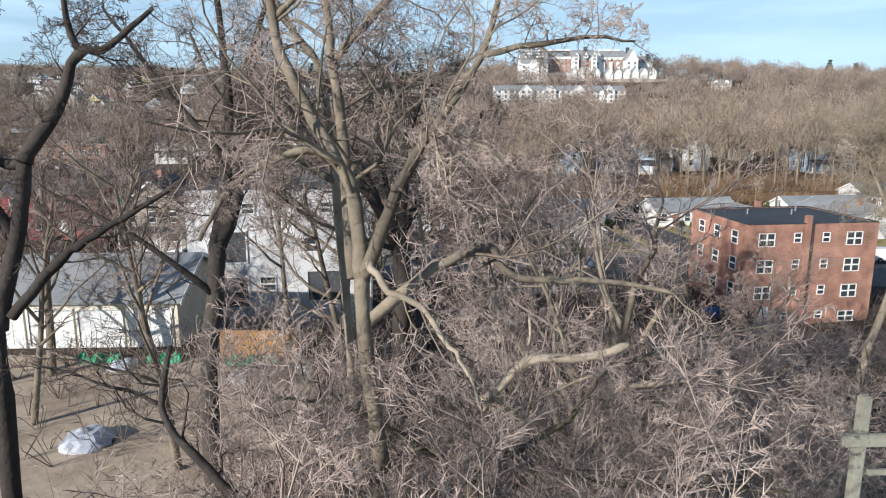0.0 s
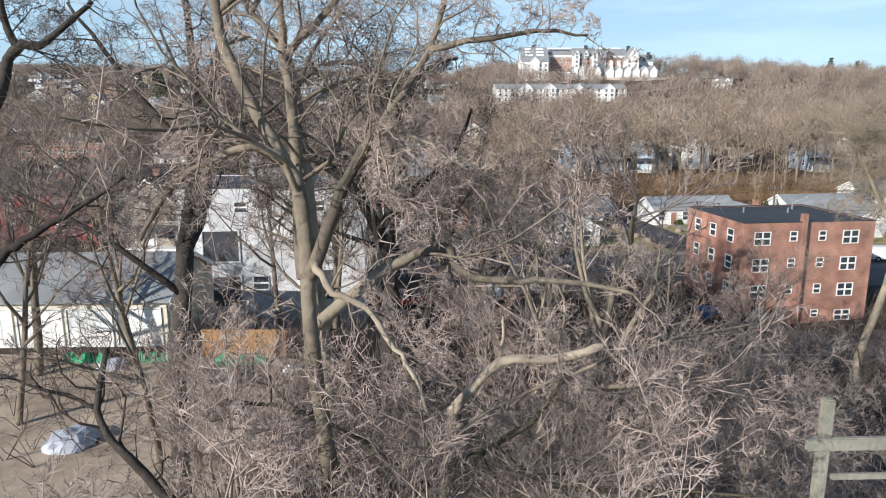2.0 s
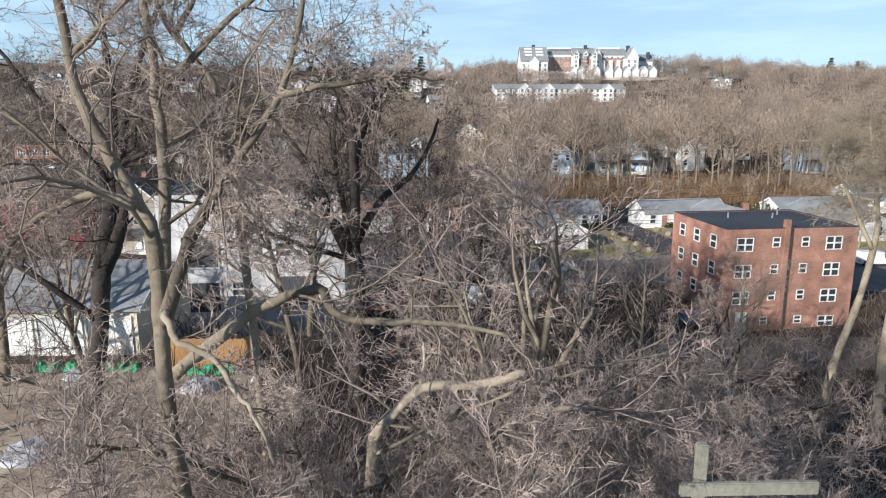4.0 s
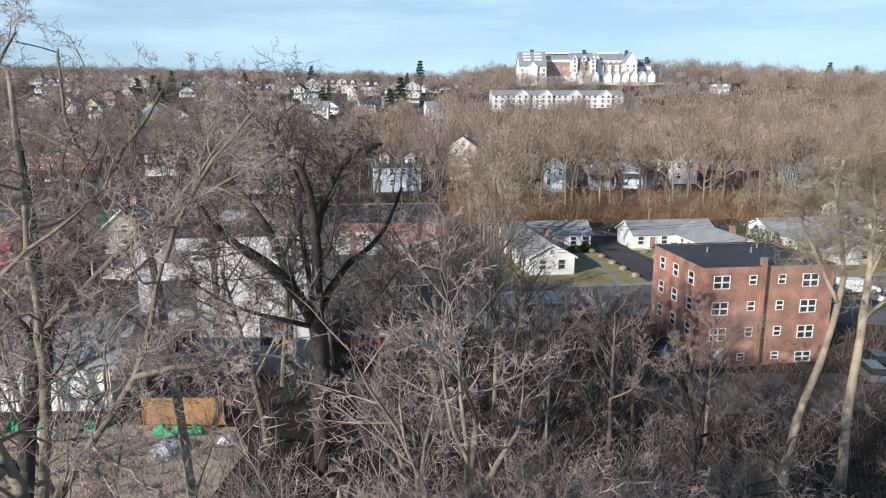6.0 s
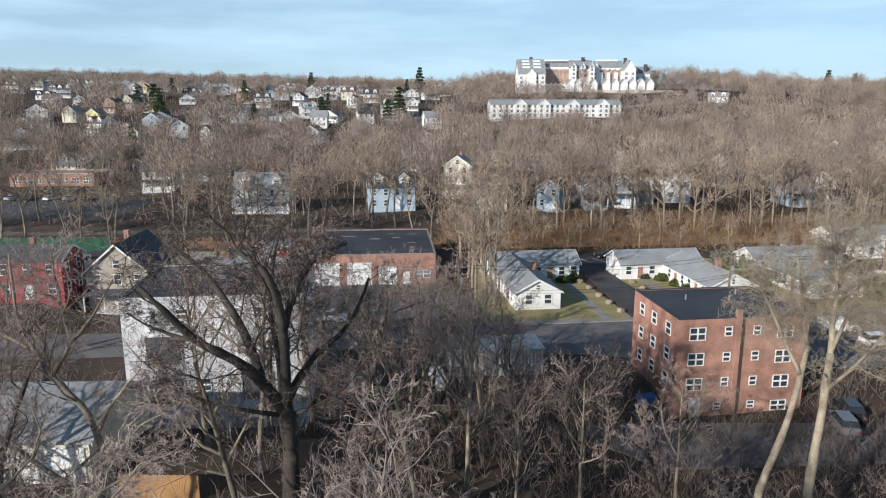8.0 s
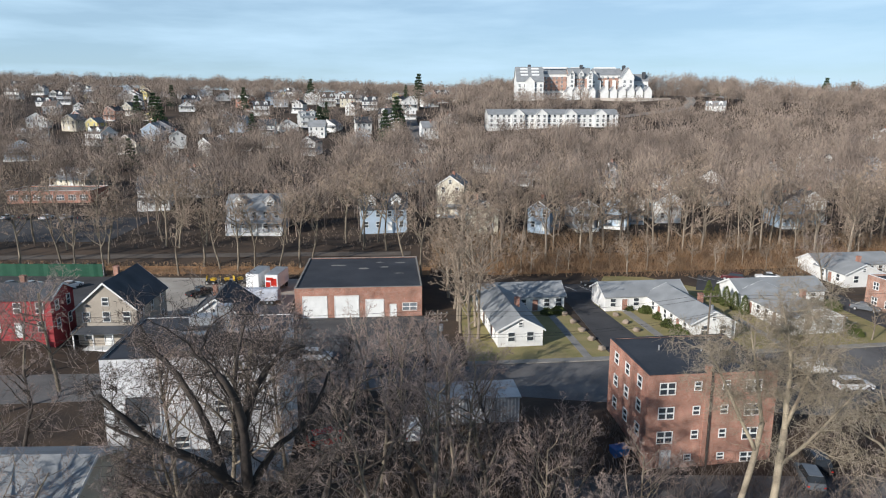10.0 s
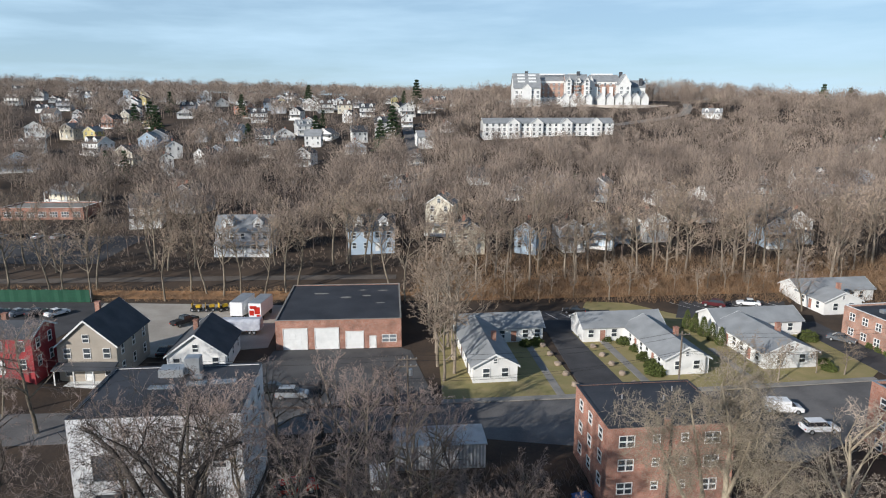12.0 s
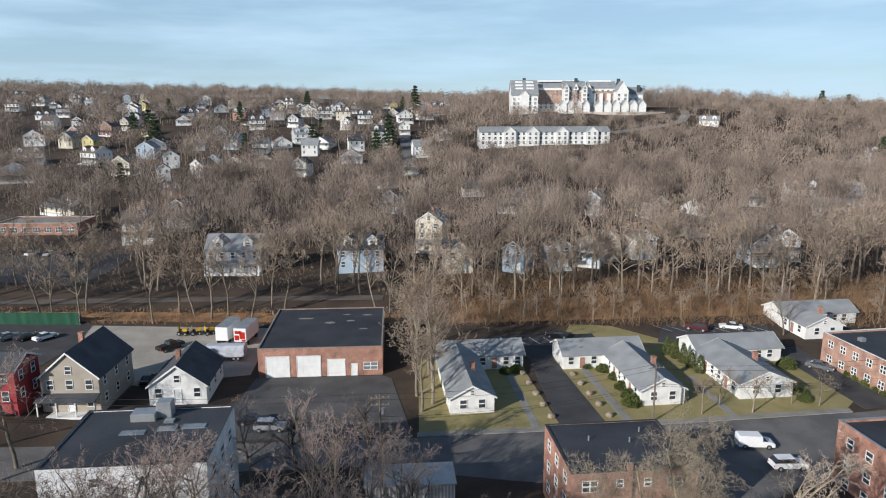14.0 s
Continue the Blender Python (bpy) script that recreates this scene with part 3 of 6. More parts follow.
cottage(pose(16.4, 96.2, 0, 0, 0, 8), 6.8, 18.5, (0.3, 15.3, 17.0, 24.0), "white clapboard cottage with a grey shingle roof, tree-shaded")
cottage(pose(46.0, 99.8, 0, 0, 0, 8), 7.2, 16.6, (-7.6, 7.1, 16.0, 23.0), "white L-shaped cottage with grey roof and bushes")
cottage(pose(62.5, 102.6, 0, 0, 0, 8), 8.9, 15.4, (0.2, 16.4, 14.9, 22.0), "white L-shaped cottage beside clipped conifers")
cottage(pose(87, 131.5, 0, 0, 0, 8), 8.0, 9.0, (0.2, 17.0, 8.0, 15.0), "white cottage at the foot of the wooded bank")

# houses on the left of the street
tan_house = house(pose(-41.0, 95.3, 0, 0, 0, 3), 8.7, 12.0, 2, M_TAN, M_SHINGLE_DARK, "tan two-storey house with white trim and dark roof", apex=3.8, group="street houses", seed=3)
white_house = house(pose(-26.2, 98.9, 0, 0, 0, 6), 8.8, 11.0, 1, M_WHITE, M_SHINGLE_DARK, "white bungalow with dark blue-grey shingle roof", porch=False, apex=3.2, group="street houses", seed=4)
red_house = house(pose(-53.3, 91.7, 2.3, 0, 0, 3), 12.5, 6.5, 2, M_RED, M_SHINGLE_DARK, "red clapboard house with white windows and porch", ridge="x", apex=1.5, porch=False, group="street houses", seed=5, z0=-6)

# flat-roofed grey-white building
works = flat_block("workshop", pose(-21.8, 57.0, 0, 0, 0, 6.5), 15.6, 12.5, 13.0, M_STUCCO, "white rendered flat-roofed workshop with black roof", "workshop", trim=M_ROOF_BLACK, parapet=0.1)
for x, z, w, h in ((9.6, 11.0, 0.9, 0.8), (11.8, 11.0, 0.9, 0.8), (5.2, 11.0, 0.9, 0.8), (10.4, 7.6, 1.2, 1.1), (13.4, 7.6, 1.2, 1.1), (6.6, 4.2, 1.2, 1.1)):
    window(works, x, z, w, h, "front", 0)
# open bays: a flat dark panel in each frame imitates the shaded recess
for x, z in ((3.4, 6.6), (3.4, 2.6), (11.5, 3.0)):
    f = part("bay", framed(3.2, 2.9, z, 1, 1, 0.18, 0.12), M_STUCCO, works)
    f.location = (x, 0, 0)
    part("shutter", boxed(-1.45, 1.45, -0.03, -0.005, z + 0.15, z + 2.75), M_SHINGLE_DARK, f, "dark panel painted as the shade of an open bay")
for z in (10.2, 7.0, 3.8):
    for y in (2.5, 6, 9.5):
        window(works, y, z, 1.3, 1.3, "right", 15.6)
# low garage row with white doors
sheds = thing("garage_row", pose(-29.2, 40.6, 5, 0, 0, 2), "low garage row with white doors and grey roof", "garage")
gable_wing(sheds, 0, 12.6, 0, 9.5, 3.0, 4.9, "x", M_CREAM, M_SHINGLE_GREY)
for i in range(4):
    door(sheds, 1.7 + 3.05 * i, 0, 2.6, 2.4, "front", 0)


# ---- trees ----
def limb_segments(r, height, spread, trunk_r, levels, kids, droop=0.0, lean=(0, 0), fork=0.35, wiggle=0.16, twig=0.01, steps=(5, 5, 3, 2, 1)):
    """A bare tree as a list of tapered pieces: start, end, two radii, level."""
    out = []

    def grow(p, d, length, rad, level):
        n = 1 if level >= levels else steps[level]
        tip = max(rad * (0.14 if level else 0.3), twig * 0.7)
        pts, rads = [p], [rad]
        for i in range(n):
            bend = Vector((r.gauss(0, 1), r.gauss(0, 1), r.gauss(0, 0.7))) * wiggle * (1 if level else 0.45)
            up = 0.07 if level and level < 3 else 0.0
            d = (d + bend + Vector((0, 0, up - (droop if level >= 2 else 0)))).normalized()
            p = p + d * (length / n)
            pts.append(p)
            rads.append(rad + (tip - rad) * (i + 1) / n)
            out.append((pts[-2], p, rads[-2], rads[-1], level))
        if level >= levels:
            return
        k = kids[level]
        for i in range(k):
            f = (fork if level == 0 else 0.25) + (1 - (fork if level == 0 else 0.25)) * (i + r.random() * 0.9) / k
            f = min(f, 0.999)
            j = min(n - 1, int(f * n))
            q = pts[j].lerp(pts[j + 1], f * n - j)
            base = (pts[j + 1] - pts[j]).normalized()
            side = base.orthogonal()
            side.rotate(Matrix.Rotation(r.uniform(0, 6.2832), 3, base))
            open_ = r.uniform(0.5, 1.0) * spread
            way = (base * math.cos(open_) + side * math.sin(open_)).normalized()
            span = (0.62 if level == 0 else 0.55) * length * r.uniform(0.6, 1.1) * (1.12 - 0.5 * f)
            grow(q, way, span, min(rads[j] * 0.72, max(rad * (0.5 if level == 0 else 0.36) * r.uniform(0.7, 1.05), twig)), level + 1)

    grow(Vector((0, 0, -0.5)), Vector((lean[0], lean[1], 1)).normalized(), height * 0.8, trunk_r, 0)
    return out


def segment_mesh(name, segs, mats, sides_of):
    """One mesh of tapered pieces; sides_of gives a piece's sides (3 or more) and its slot."""
    groups = {}
    for s in segs:
        groups.setdefault(sides_of(s), []).append(s)
    verts, faces, slots, base = [], [], [], 0
    for (k, slot, closed), group in groups.items():
        a = np.array([s[0] for s in group], dtype=float)
        b = np.array([s[1] for s in group], dtype=float)
        ra = np.array([s[2] for s in group])[:, None, None]
        rb = np.array([s[3] for s in group])[:, None, None]
        d = b - a
        d /= np.linalg.norm(d, axis=1, keepdims=True) + 1e-9
        ref = np.where(np.abs(d[:, 2:3]) < 0.9, [[0.0, 0, 1]], [[1.0, 0, 0]])
        u = np.cross(d, ref)
        u /= np.linalg.norm(u, axis=1, keepdims=True)
        v = np.cross(d, u)
        if closed == "sliver":
            th = np.linspace(0, 40.0, len(group))[:, None]
            u = u * np.cos(th) + v * np.sin(th)
        ang = np.arange(k) * 2 * np.pi / k
        ring = u[:, None, :] * np.cos(ang)[None, :, None] + v[:, None, :] * np.sin(ang)[None, :, None]
        n = len(group)
        lo = a[:, None, :] + ring * ra
        if closed == "sliver":
            pts = np.concatenate([a[:, None, :] - u[:, None, :] * ra, a[:, None, :] + u[:, None, :] * ra, b[:, None, :]], axis=1)
            idx = (np.arange(n) * 3)[:, None] + base
            faces.append(np.concatenate([idx, idx + 1, idx + 2], axis=1))
        elif closed:
            pts = np.concatenate([lo, b[:, None, :]], axis=1)
            idx = (np.arange(n) * (k + 1))[:, None] + base
            for i in range(k):
                faces.append(np.concatenate([idx + i, idx + (i + 1) % k, idx + k], axis=1))
        else:
            pts = np.concatenate([lo, b[:, None, :] + ring * rb], axis=1)
            idx = (np.arange(n) * 2 * k)[:, None] + base
            for i in range(k):
                j = (i + 1) % k
                faces.append(np.concatenate([idx + i, idx + j, idx + k + j], axis=1))
                faces.append(np.concatenate([idx + i, idx + k + j, idx + k + i], axis=1))
        slots += [slot] * (n * (1 if closed == "sliver" else k if closed else 2 * k))
        verts.append(pts.reshape(-1, 3))
        base += pts.shape[0] * pts.shape[1]
    return numpy_mesh(name, np.concatenate(verts), np.concatenate(faces), mats, np.array(slots))


def numpy_mesh(name, verts, tris, mats, slots=None):
    me = bpy.data.meshes.new(name)
    me.vertices.add(len(verts))
    me.vertices.foreach_set("co", verts.astype(np.float32).ravel())
    me.loops.add(len(tris) * 3)
    me.loops.foreach_set("vertex_index", tris.astype(np.int32).ravel())
    me.polygons.add(len(tris))
    me.polygons.foreach_set("loop_start", np.arange(0, len(tris) * 3, 3, dtype=np.int32))
    me.polygons.foreach_set("use_smooth", np.ones(len(tris), dtype=bool))
    for m in mats:
        me.materials.append(m)
    if slots is not None:
        me.polygons.foreach_set("material_index", slots.astype(np.int32))
    me.update(calc_edges=True)
    return me


def tree_meshes(seed, height, spread, trunk_r, levels, kids, bark, twigs, haze=0.019, **more):
    r = random.Random(seed)
    segs = [(a, b, haze if lev >= levels else ra, rb, lev) for a, b, ra, rb, lev in limb_segments(r, height, spread, trunk_r, levels, kids, **more)]
    trunk = segment_mesh("trunk", [s for s in segs if s[4] == 0], [bark], lambda s: (8, 0, False))
    crown = segment_mesh("crown", [s for s in segs if s[4] > 0], [bark, twigs],
                         lambda s: (6, 0, False) if s[2] > 0.07 else ((4, 0, False) if s[2] > 0.03 and s[4] < levels else (3, 1, "sliver" if s[4] >= levels else False)))
    return trunk, crown


def plant(meshes, x, y, scale=1.0, turn=0.0, label="bare deciduous tree", name="tree", group="bare trees", z=None, lean=(0, 0)):
    m = pose(x, y, ground_z(x, y) - 0.1 if z is None else z, lean[0], lean[1], turn) @ Matrix.Scale(scale, 4)
    t = thing(name, m, label, "tree", group)
    for part_name, me in zip(("trunk", "crown"), meshes):
        o = new(part_name, me)
        o.parent = t
    return t


OAKS = [tree_meshes(s, 13, 1.0, 0.22, 4, (11, 7, 6, 10), M_BARK, M_TWIG_GREY, twig=0.008, haze=0.011) for s in (11, 12, 13)]
TALLS = [tree_meshes(s, 17, 0.8, 0.20, 4, (12, 6, 5, 12), M_BARK, M_TWIG, fork=0.35, twig=0.008, haze=0.012) for s in (21, 22, 23, 24)]
DARKS = [tree_meshes(s, 14, 1.0, 0.30, 4, (9, 7, 6, 12), M_BARK_DARK, M_TWIG_GREY, wiggle=0.24, twig=0.008, haze=0.012) for s in (31, 32)]

OAKS_FAR = [tree_meshes(s, 13, 1.0, 0.26, 4, (9, 6, 4, 10), M_BARK_LIGHT, M_TWIG_BANK, twig=0.016, haze=0.038) for s in (14, 15, 16)]
TALLS_FAR = [tree_meshes(s, 17, 0.8, 0.25, 4, (9, 6, 4, 9), M_BARK_LIGHT, M_TWIG_BANK, fork=0.38, twig=0.016, haze=0.038) for s in (25, 26, 27, 28)]
# copies of the tall bank trees, shade put in as darker bark
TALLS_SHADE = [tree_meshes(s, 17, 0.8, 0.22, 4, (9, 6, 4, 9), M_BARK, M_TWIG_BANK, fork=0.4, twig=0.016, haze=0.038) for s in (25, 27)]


def far_tree(seed, height, width, twigs, thin, limbs=7):
    """Vertex and triangle arrays of a bare tree seen from afar: a stem, limbs, and fine twigs in uneven clumps."""
    g = np.random.RandomState(seed)
    v, f = [], []

    def piece(a, b, ra, rb):
        k = len(v)
        d = Vector(b - a).normalized()
        u = d.orthogonal().normalized()
        w = d.cross(u)
        for p, q in ((a, ra), (b, rb)):
            for c, s in ((1, 0), (-0.5, 0.866), (-0.5, -0.866)):
                v.append(p + np.array(u * c + w * s) * q)
        for i in range(3):
            j = (i + 1) % 3
            f.extend([(k + i, k + j, k + 3 + j), (k + i, k + 3 + j, k + 3 + i)])

    fork = np.array([g.normal(0, 0.4), g.normal(0, 0.4), height * 0.36])
    piece(np.array([0, 0, -0.6]), fork, 0.2, 0.13)
    piece(fork, fork + [g.normal(0, 0.5), g.normal(0, 0.5), height * 0.36], 0.13, 0.04)
    clumps = []
    for i in range(limbs + 3):
        a, up = 2.4 * i + g.uniform(-0.5, 0.5), g.uniform(-0.15, 1.0)
        out = width / 2 * 0.66 * math.sqrt(max(0.05, 1 - max(up, 0) ** 2))
        c = np.array([math.cos(a) * out, math.sin(a) * out, height * (0.58 + 0.28 * up)])
        clumps.append(c)
        if i < limbs:
            piece(fork * g.uniform(0.8, 1.15), c, 0.07, 0.02)
    c = np.array(clumps)[g.randint(0, len(clumps), twigs)]
    a = c + g.normal(0, 1, (twigs, 3)) * np.array([width * 0.125, width * 0.125, height * 0.085])
    d = (a - fork) / np.linalg.norm(a - fork, axis=1, keepdims=True) + g.normal(0, 0.42, (twigs, 3)) + np.array([0, 0, 0.35])
    d /= np.linalg.norm(d, axis=1, keepdims=True)
    b = a + d * (height * g.uniform(0.06, 0.13, (twigs, 1)))
    u = np.cross(d, g.normal(0, 1, (twigs, 3)))
    u *= thin / np.linalg.norm(u, axis=1, keepdims=True)
    k = len(v)
    tips = np.stack([a - u, a + u, b], axis=1).reshape(-1, 3)
    tri = np.arange(twigs * 3).reshape(-1, 3) + k
    return np.concatenate([np.array(v), tips]), np.concatenate([np.array(f), tri])


FAR = [far_tree(s, 13.5 + s % 4, 9.5 + s % 3, 420, 0.064) for s in range(41, 48)]
FARTHER = [far_tree(s, 13.5 + s % 4, 10.5 + s % 3, 195, 0.13, 4) for s in range(51, 58)]
FARTHEST = [far_tree(s, 13.5 + s % 4, 12 + s % 3, 150, 0.2, 3) for s in range(61, 66)]


def woods(name, places, mat, label, stock):
    """Many far trees joined into one mesh of kind stuff."""
    r = random.Random(len(places))
    vs, fs, base = [], [], 0
    for x, y, s in places:
        v, f = stock[r.randrange(len(stock))]
        a = r.uniform(0, 6.283)
        rot = np.array([[math.cos(a), -math.sin(a), 0], [math.sin(a), math.cos(a), 0], [0, 0, 1]])
        w = v @ rot.T * np.array([s * r.uniform(0.85, 1.15), s * r.uniform(0.85, 1.15), s]) + np.array([x, y, ground_z(x, y)])
        vs.append(w)
        fs.append(f + base)
        base += len(v)
    me = numpy_mesh(name, np.concatenate(vs), np.concatenate(fs), [mat])
    return tagged(new(name, me), label, "woods", kind="stuff")




# ---- houses on the rising ground ----
WALLS = {"w": (M_WHITE, "white"), "g": (M_GREYS, "grey"), "b": (M_BLUE, "pale blue"), "c": (M_CREAM, "cream"), "y": (M_YELLOW, "yellow"), "r": (M_BRICK, "brick"), "n": (M_TAN, "brown")}
ROOFS = ((M_SHINGLE_DARK, "dark"), (M_SHINGLE_GREY, "grey"), (M_SHINGLE_BROWN, "brown"))
NEAR_ROW = ((-41, 172, 14, 2, "g"), (18, 173, 7, 2, "c"), (-8, 174, 12, 2, "b"), (32, 175, 6, 2, "b"), (45, 179, 6, 2, "g"), (53, 182, 7, 2, "b"), (101, 183, 7, 2, "b"), (60, 189, 6, 2, "w"),
            (70, 189, 7, 2, "w"), (110, 190, 7, 2, "w"), (9, 196, 8, 3, "c"), (-81, 205, 9, 2, "w"), (112, 213, 9, 2, "g"), (95, 220, 8, 1, "n"), (-78, 228, 12, 2, "g"))
MID_ROW = ((90, 244, 7, 2, "w"), (-133, 252, 17, 1, "c"), (104, 250, 9, 1, "w"), (153, 251, 9, 1, "c"), (67, 254, 7, 2, "g"), (-8, 255, 7, 2, "b"), (36, 255, 7, 1, "g"), (55, 264, 6, 2, "b"),
           (44, 270, 6, 1, "w"), (135, 271, 11, 1, "g"), (156, 275, 12, 2, "w"), (179, 277, 8, 2, "b"), (-104, 285, 10, 1, "r"), (0, 287, 8, 1, "w"), (24, 288, 9, 1, "w"), (-14, 307, 11, 1, "n"), (-191, 318, 15, 2, "b"))
SLOPE = ((-122, 321, 6, 2, "w"), (-110, 331, 8, 2, "w"), (-151, 338, 13, 2, "c"), (-97, 348, 11, 1, "c"), (-132, 355, 8, 2, "w"), (-84, 357, 9, 1, "c"), (-212, 362, 14, 2, "w"), (-181, 364, 12, 2, "w"),
         (-39, 365, 11, 1, "b"), (231, 371, 11, 1, "c"), (-2, 377, 9, 2, "w"), (-157, 380, 10, 2, "b"), (249, 382, 10, 2, "w"), (-66, 385, 9, 2, "w"), (-96, 392, 9, 2, "w"), (-41, 397, 9, 2, "w"),
         (-202, 404, 8, 2, "y"), (-164, 409, 13, 1, "g"), (-220, 412, 10, 2, "c"))
UPPER = ((-28, 413, 12, 3, "w"), (-242, 417, 12, 2, "w"), (-78, 424, 10, 2, "w"), (-136, 442, 8, 2, "b"), (182, 459, 12, 1, "w"), (-123, 483, 11, 2, "w"), (-100, 492, 8, 2, "w"), (-21, 508, 11, 2, "w"),
         (-86, 537, 11, 2, "w"), (-184, 543, 14, 1, "w"), (-295, 544, 11, 2, "g"), (-243, 547, 12, 2, "w"), (-134, 552, 9, 2, "b"), (-279, 556, 9, 2, "w"), (2, 559, 11, 2, "r"))
RIDGE = ((-362, 585, 12, 2, "w"), (-68, 596, 12, 2, "g"), (-167, 608, 10, 2, "w"), (-21, 640, 10, 2, "w"), (-377, 648, 11, 2, "w"), (-345, 655, 12, 2, "g"), (-145, 665, 11, 2, "w"), (-233, 688, 11, 2, "w"), (-426, 699, 12, 2, "g"))
pick = random.Random(77)
# the town on the left-hand slope: more houses along its streets
TOWN = []
taken = [(h[0], h[1]) for h in NEAR_ROW + MID_ROW + SLOPE + UPPER + RIDGE]
while len(TOWN) < 70:
    y = pick.uniform(330, 720)
    x = pick.uniform(-0.62, 0.0) * y + 10
    y = round(y / 24) * 24 + pick.uniform(-3, 3)
    if all((x - a) ** 2 + (y - b) ** 2 > 17 ** 2 for a, b in taken):
        taken.append((x, y))
        TOWN.append((x, y, pick.choice((7, 8, 9, 11)), pick.choice((1, 2, 2)), pick.choice("wwwwwwgbcyr")))
for i, (x, y, w, storeys, key) in enumerate(NEAR_ROW + MID_ROW + SLOPE + UPPER + RIDGE + tuple(TOWN)):
    wall, colour = WALLS[key]
    roof, tone = ROOFS[pick.choice((0, 0, 0, 1, 2))]
    ridge = "y" if w < 9 or pick.random() < 0.4 else "x"
    turn = pick.choice((-24, -12, 4, 8, 14, 24))
    CLEAR.append((x, y + 3, 5.5 if y < 300 else 6.5))
    if y > 330 and x < 20:
        CLEAR.append((x * (1 - 14 / y), y - 12, 7.5))
    else:
        CLEAR.append((x * (1 - 8 / y), y - 7, 3.2 if y < 235 else 5.0))
    d = pick.uniform(8, 11)
    house(pose(x, y, ground_z(x, y) + 0.4, 0, 0, turn), w, d, storeys, wall, roof,
          f"{colour} wooden house, {('one', 'two', 'three')[storeys - 1]} storeys, {tone} shingle roof, among bare trees", ridge=ridge, apex=min(3.4, (w if ridge == 'y' else d) * 0.34), porch=pick.random() < 0.6, seed=i)

# long low brick school with a pale roof
school = flat_block("school", pose(-132, 214, ground_z(-120, 215), 0, 0, 4), 26, 14, 4.2, M_BRICK, "long low brick school with a pale flat roof", "school", roof=M_CONCRETE)
for i in range(7):
    window(school, 2.2 + 3.6 * i, 1.2, 2.2, 1.6, "front", 0, mullions=2)
CLEAR.append((-119, 216, 17))
CLEAR.append((-100, 178, 26))

# white terrace half-way up the hill
terrace = thing("terrace", pose(30, 395, ground_z(60, 395) + 0.8, 0, 0, 6), "long white three-storey terrace with gables and grey roof", "apartment block")
gable_wing(terrace, 0, 76, 0, 13, 7.2, 10.0, "x", M_WHITE, M_SHINGLE_GREY, z0=-6)
for i, x in enumerate((17, 30.5, 47.5, 65)):
    gable_wing(terrace, x - 3.6, x + 3.6, -1.6, 6, 7.3, 10.1, "y", M_WHITE, M_SHINGLE_GREY, z0=-6)
    for s in range(3):
        for dx in (-1.7, 1.7):
            window(terrace, x + dx, 0.6 + 2.5 * s, 1.3, 1.4, "front", -1.6)
for x in (2, 5.5, 9, 12, 22.5, 25.5, 35.5, 38.5, 42, 53, 56, 59.5, 70, 73.5):
    for s in range(3):
        window(terrace, x, 0.6 + 2.5 * s, 1.3, 1.4, "front", 0)
for i in range(17):
    CLEAR.append((30 + 4.6 * i, 400 + 0.5 * i, 8))
    CLEAR.append((29 + 4.6 * i, 384 + 0.5 * i, 7))
    CLEAR.append((28 + 4.6 * i, 373 + 0.5 * i, 6))

# large brick and white complex on the hilltop, with its retaining wall
complex_ = thing("hilltop_building", pose(56, 512, 41.5, 0, 0, 0), "large brick and white hilltop complex with gabled roofs", "institution")
BLOCKS = ((0, 19, -8, 18, 10.5, 21.0, "x", M_WHITE), (17, 40, 6, 22, 16.2, 20.6, "x", M_BRICK_TAN), (38, 54, -4, 18, 14.6, 20.4, "x", M_BRICK_TAN), (53, 59, -1, 14, 14.0, 18.8, "y", M_WHITE),
          (57, 77, 2, 18, 15.4, 20.2, "x", M_BRICK_TAN), (75, 84, -6, 12, 13.4, 20.2, "y", M_WHITE), (83, 97, 4, 18, 11.4, 16.2, "x", M_WHITE))
for x0, x1, y0, y1, eave, apex, ridge, wall in BLOCKS:
    gable_wing(complex_, x0, x1, y0, y1, eave, apex, ridge, wall, M_SHINGLE_GREY, z0=-8, over=0.5)
    part("base_course", boxed(x0 - 0.05, x1 + 0.05, y0 - 0.12, y0 - 0.003, -6, 4.2), M_WHITE, complex_, "white lower storey")
    if wall is M_BRICK_TAN:
        part("upper_course", boxed(x0 - 0.05, x1 + 0.05, y0 - 0.12, y0 - 0.003, eave - 2.1, eave - 0.3), M_WHITE, complex_, "white upper storey")
    n = int((x1 - x0) / 3.4)
    for s in range(int(eave / 2.9)):
        for k in range(n):
            window(complex_, x0 + (x1 - x0) * (k + 0.5) / n, 0.8 + 2.9 * s, 1.5, 1.7, "front", y0 - 0.12, mullions=1)
# pale rooflight bands on the steep roof of the west wing
for a, b in ((0.36, 0.46), (0.58, 0.68), (0.80, 0.90)):
    for x in (3.0, 11.0):
        bm = bmesh.new()
        ya, yb, za, zb = -8 + 13 * a, -8 + 13 * b, 10.5 + 10.5 * a + 0.2, 10.5 + 10.5 * b + 0.2
        prism(bm, [(ya, za), (yb, zb), (yb - 0.15, zb + 0.25), (ya - 0.15, za + 0.25)], "x", x, x + 5.4)
        part("rooflight", bm, M_TRIM, complex_, "pale band of rooflights")
gable_wing(complex_, 5.5, 12.5, -9.5, 0, 10.2, 13.4, "y", M_WHITE, M_SHINGLE_GREY, z0=-4)
for x in (39.5, 52.5, 46):
    gable_wing(complex_, x - 1.9, x + 1.9, -6.2, 4, 15.2, 18.2, "y", M_WHITE, M_SHINGLE_GREY, z0=-4 if x != 46 else 14)
    for s in range(2, 6):
        window(complex_, x, 0.8 + 2.9 * s if s < 5 else 14.6, 1.6, 1.6, "front", -6.2, mullions=1)
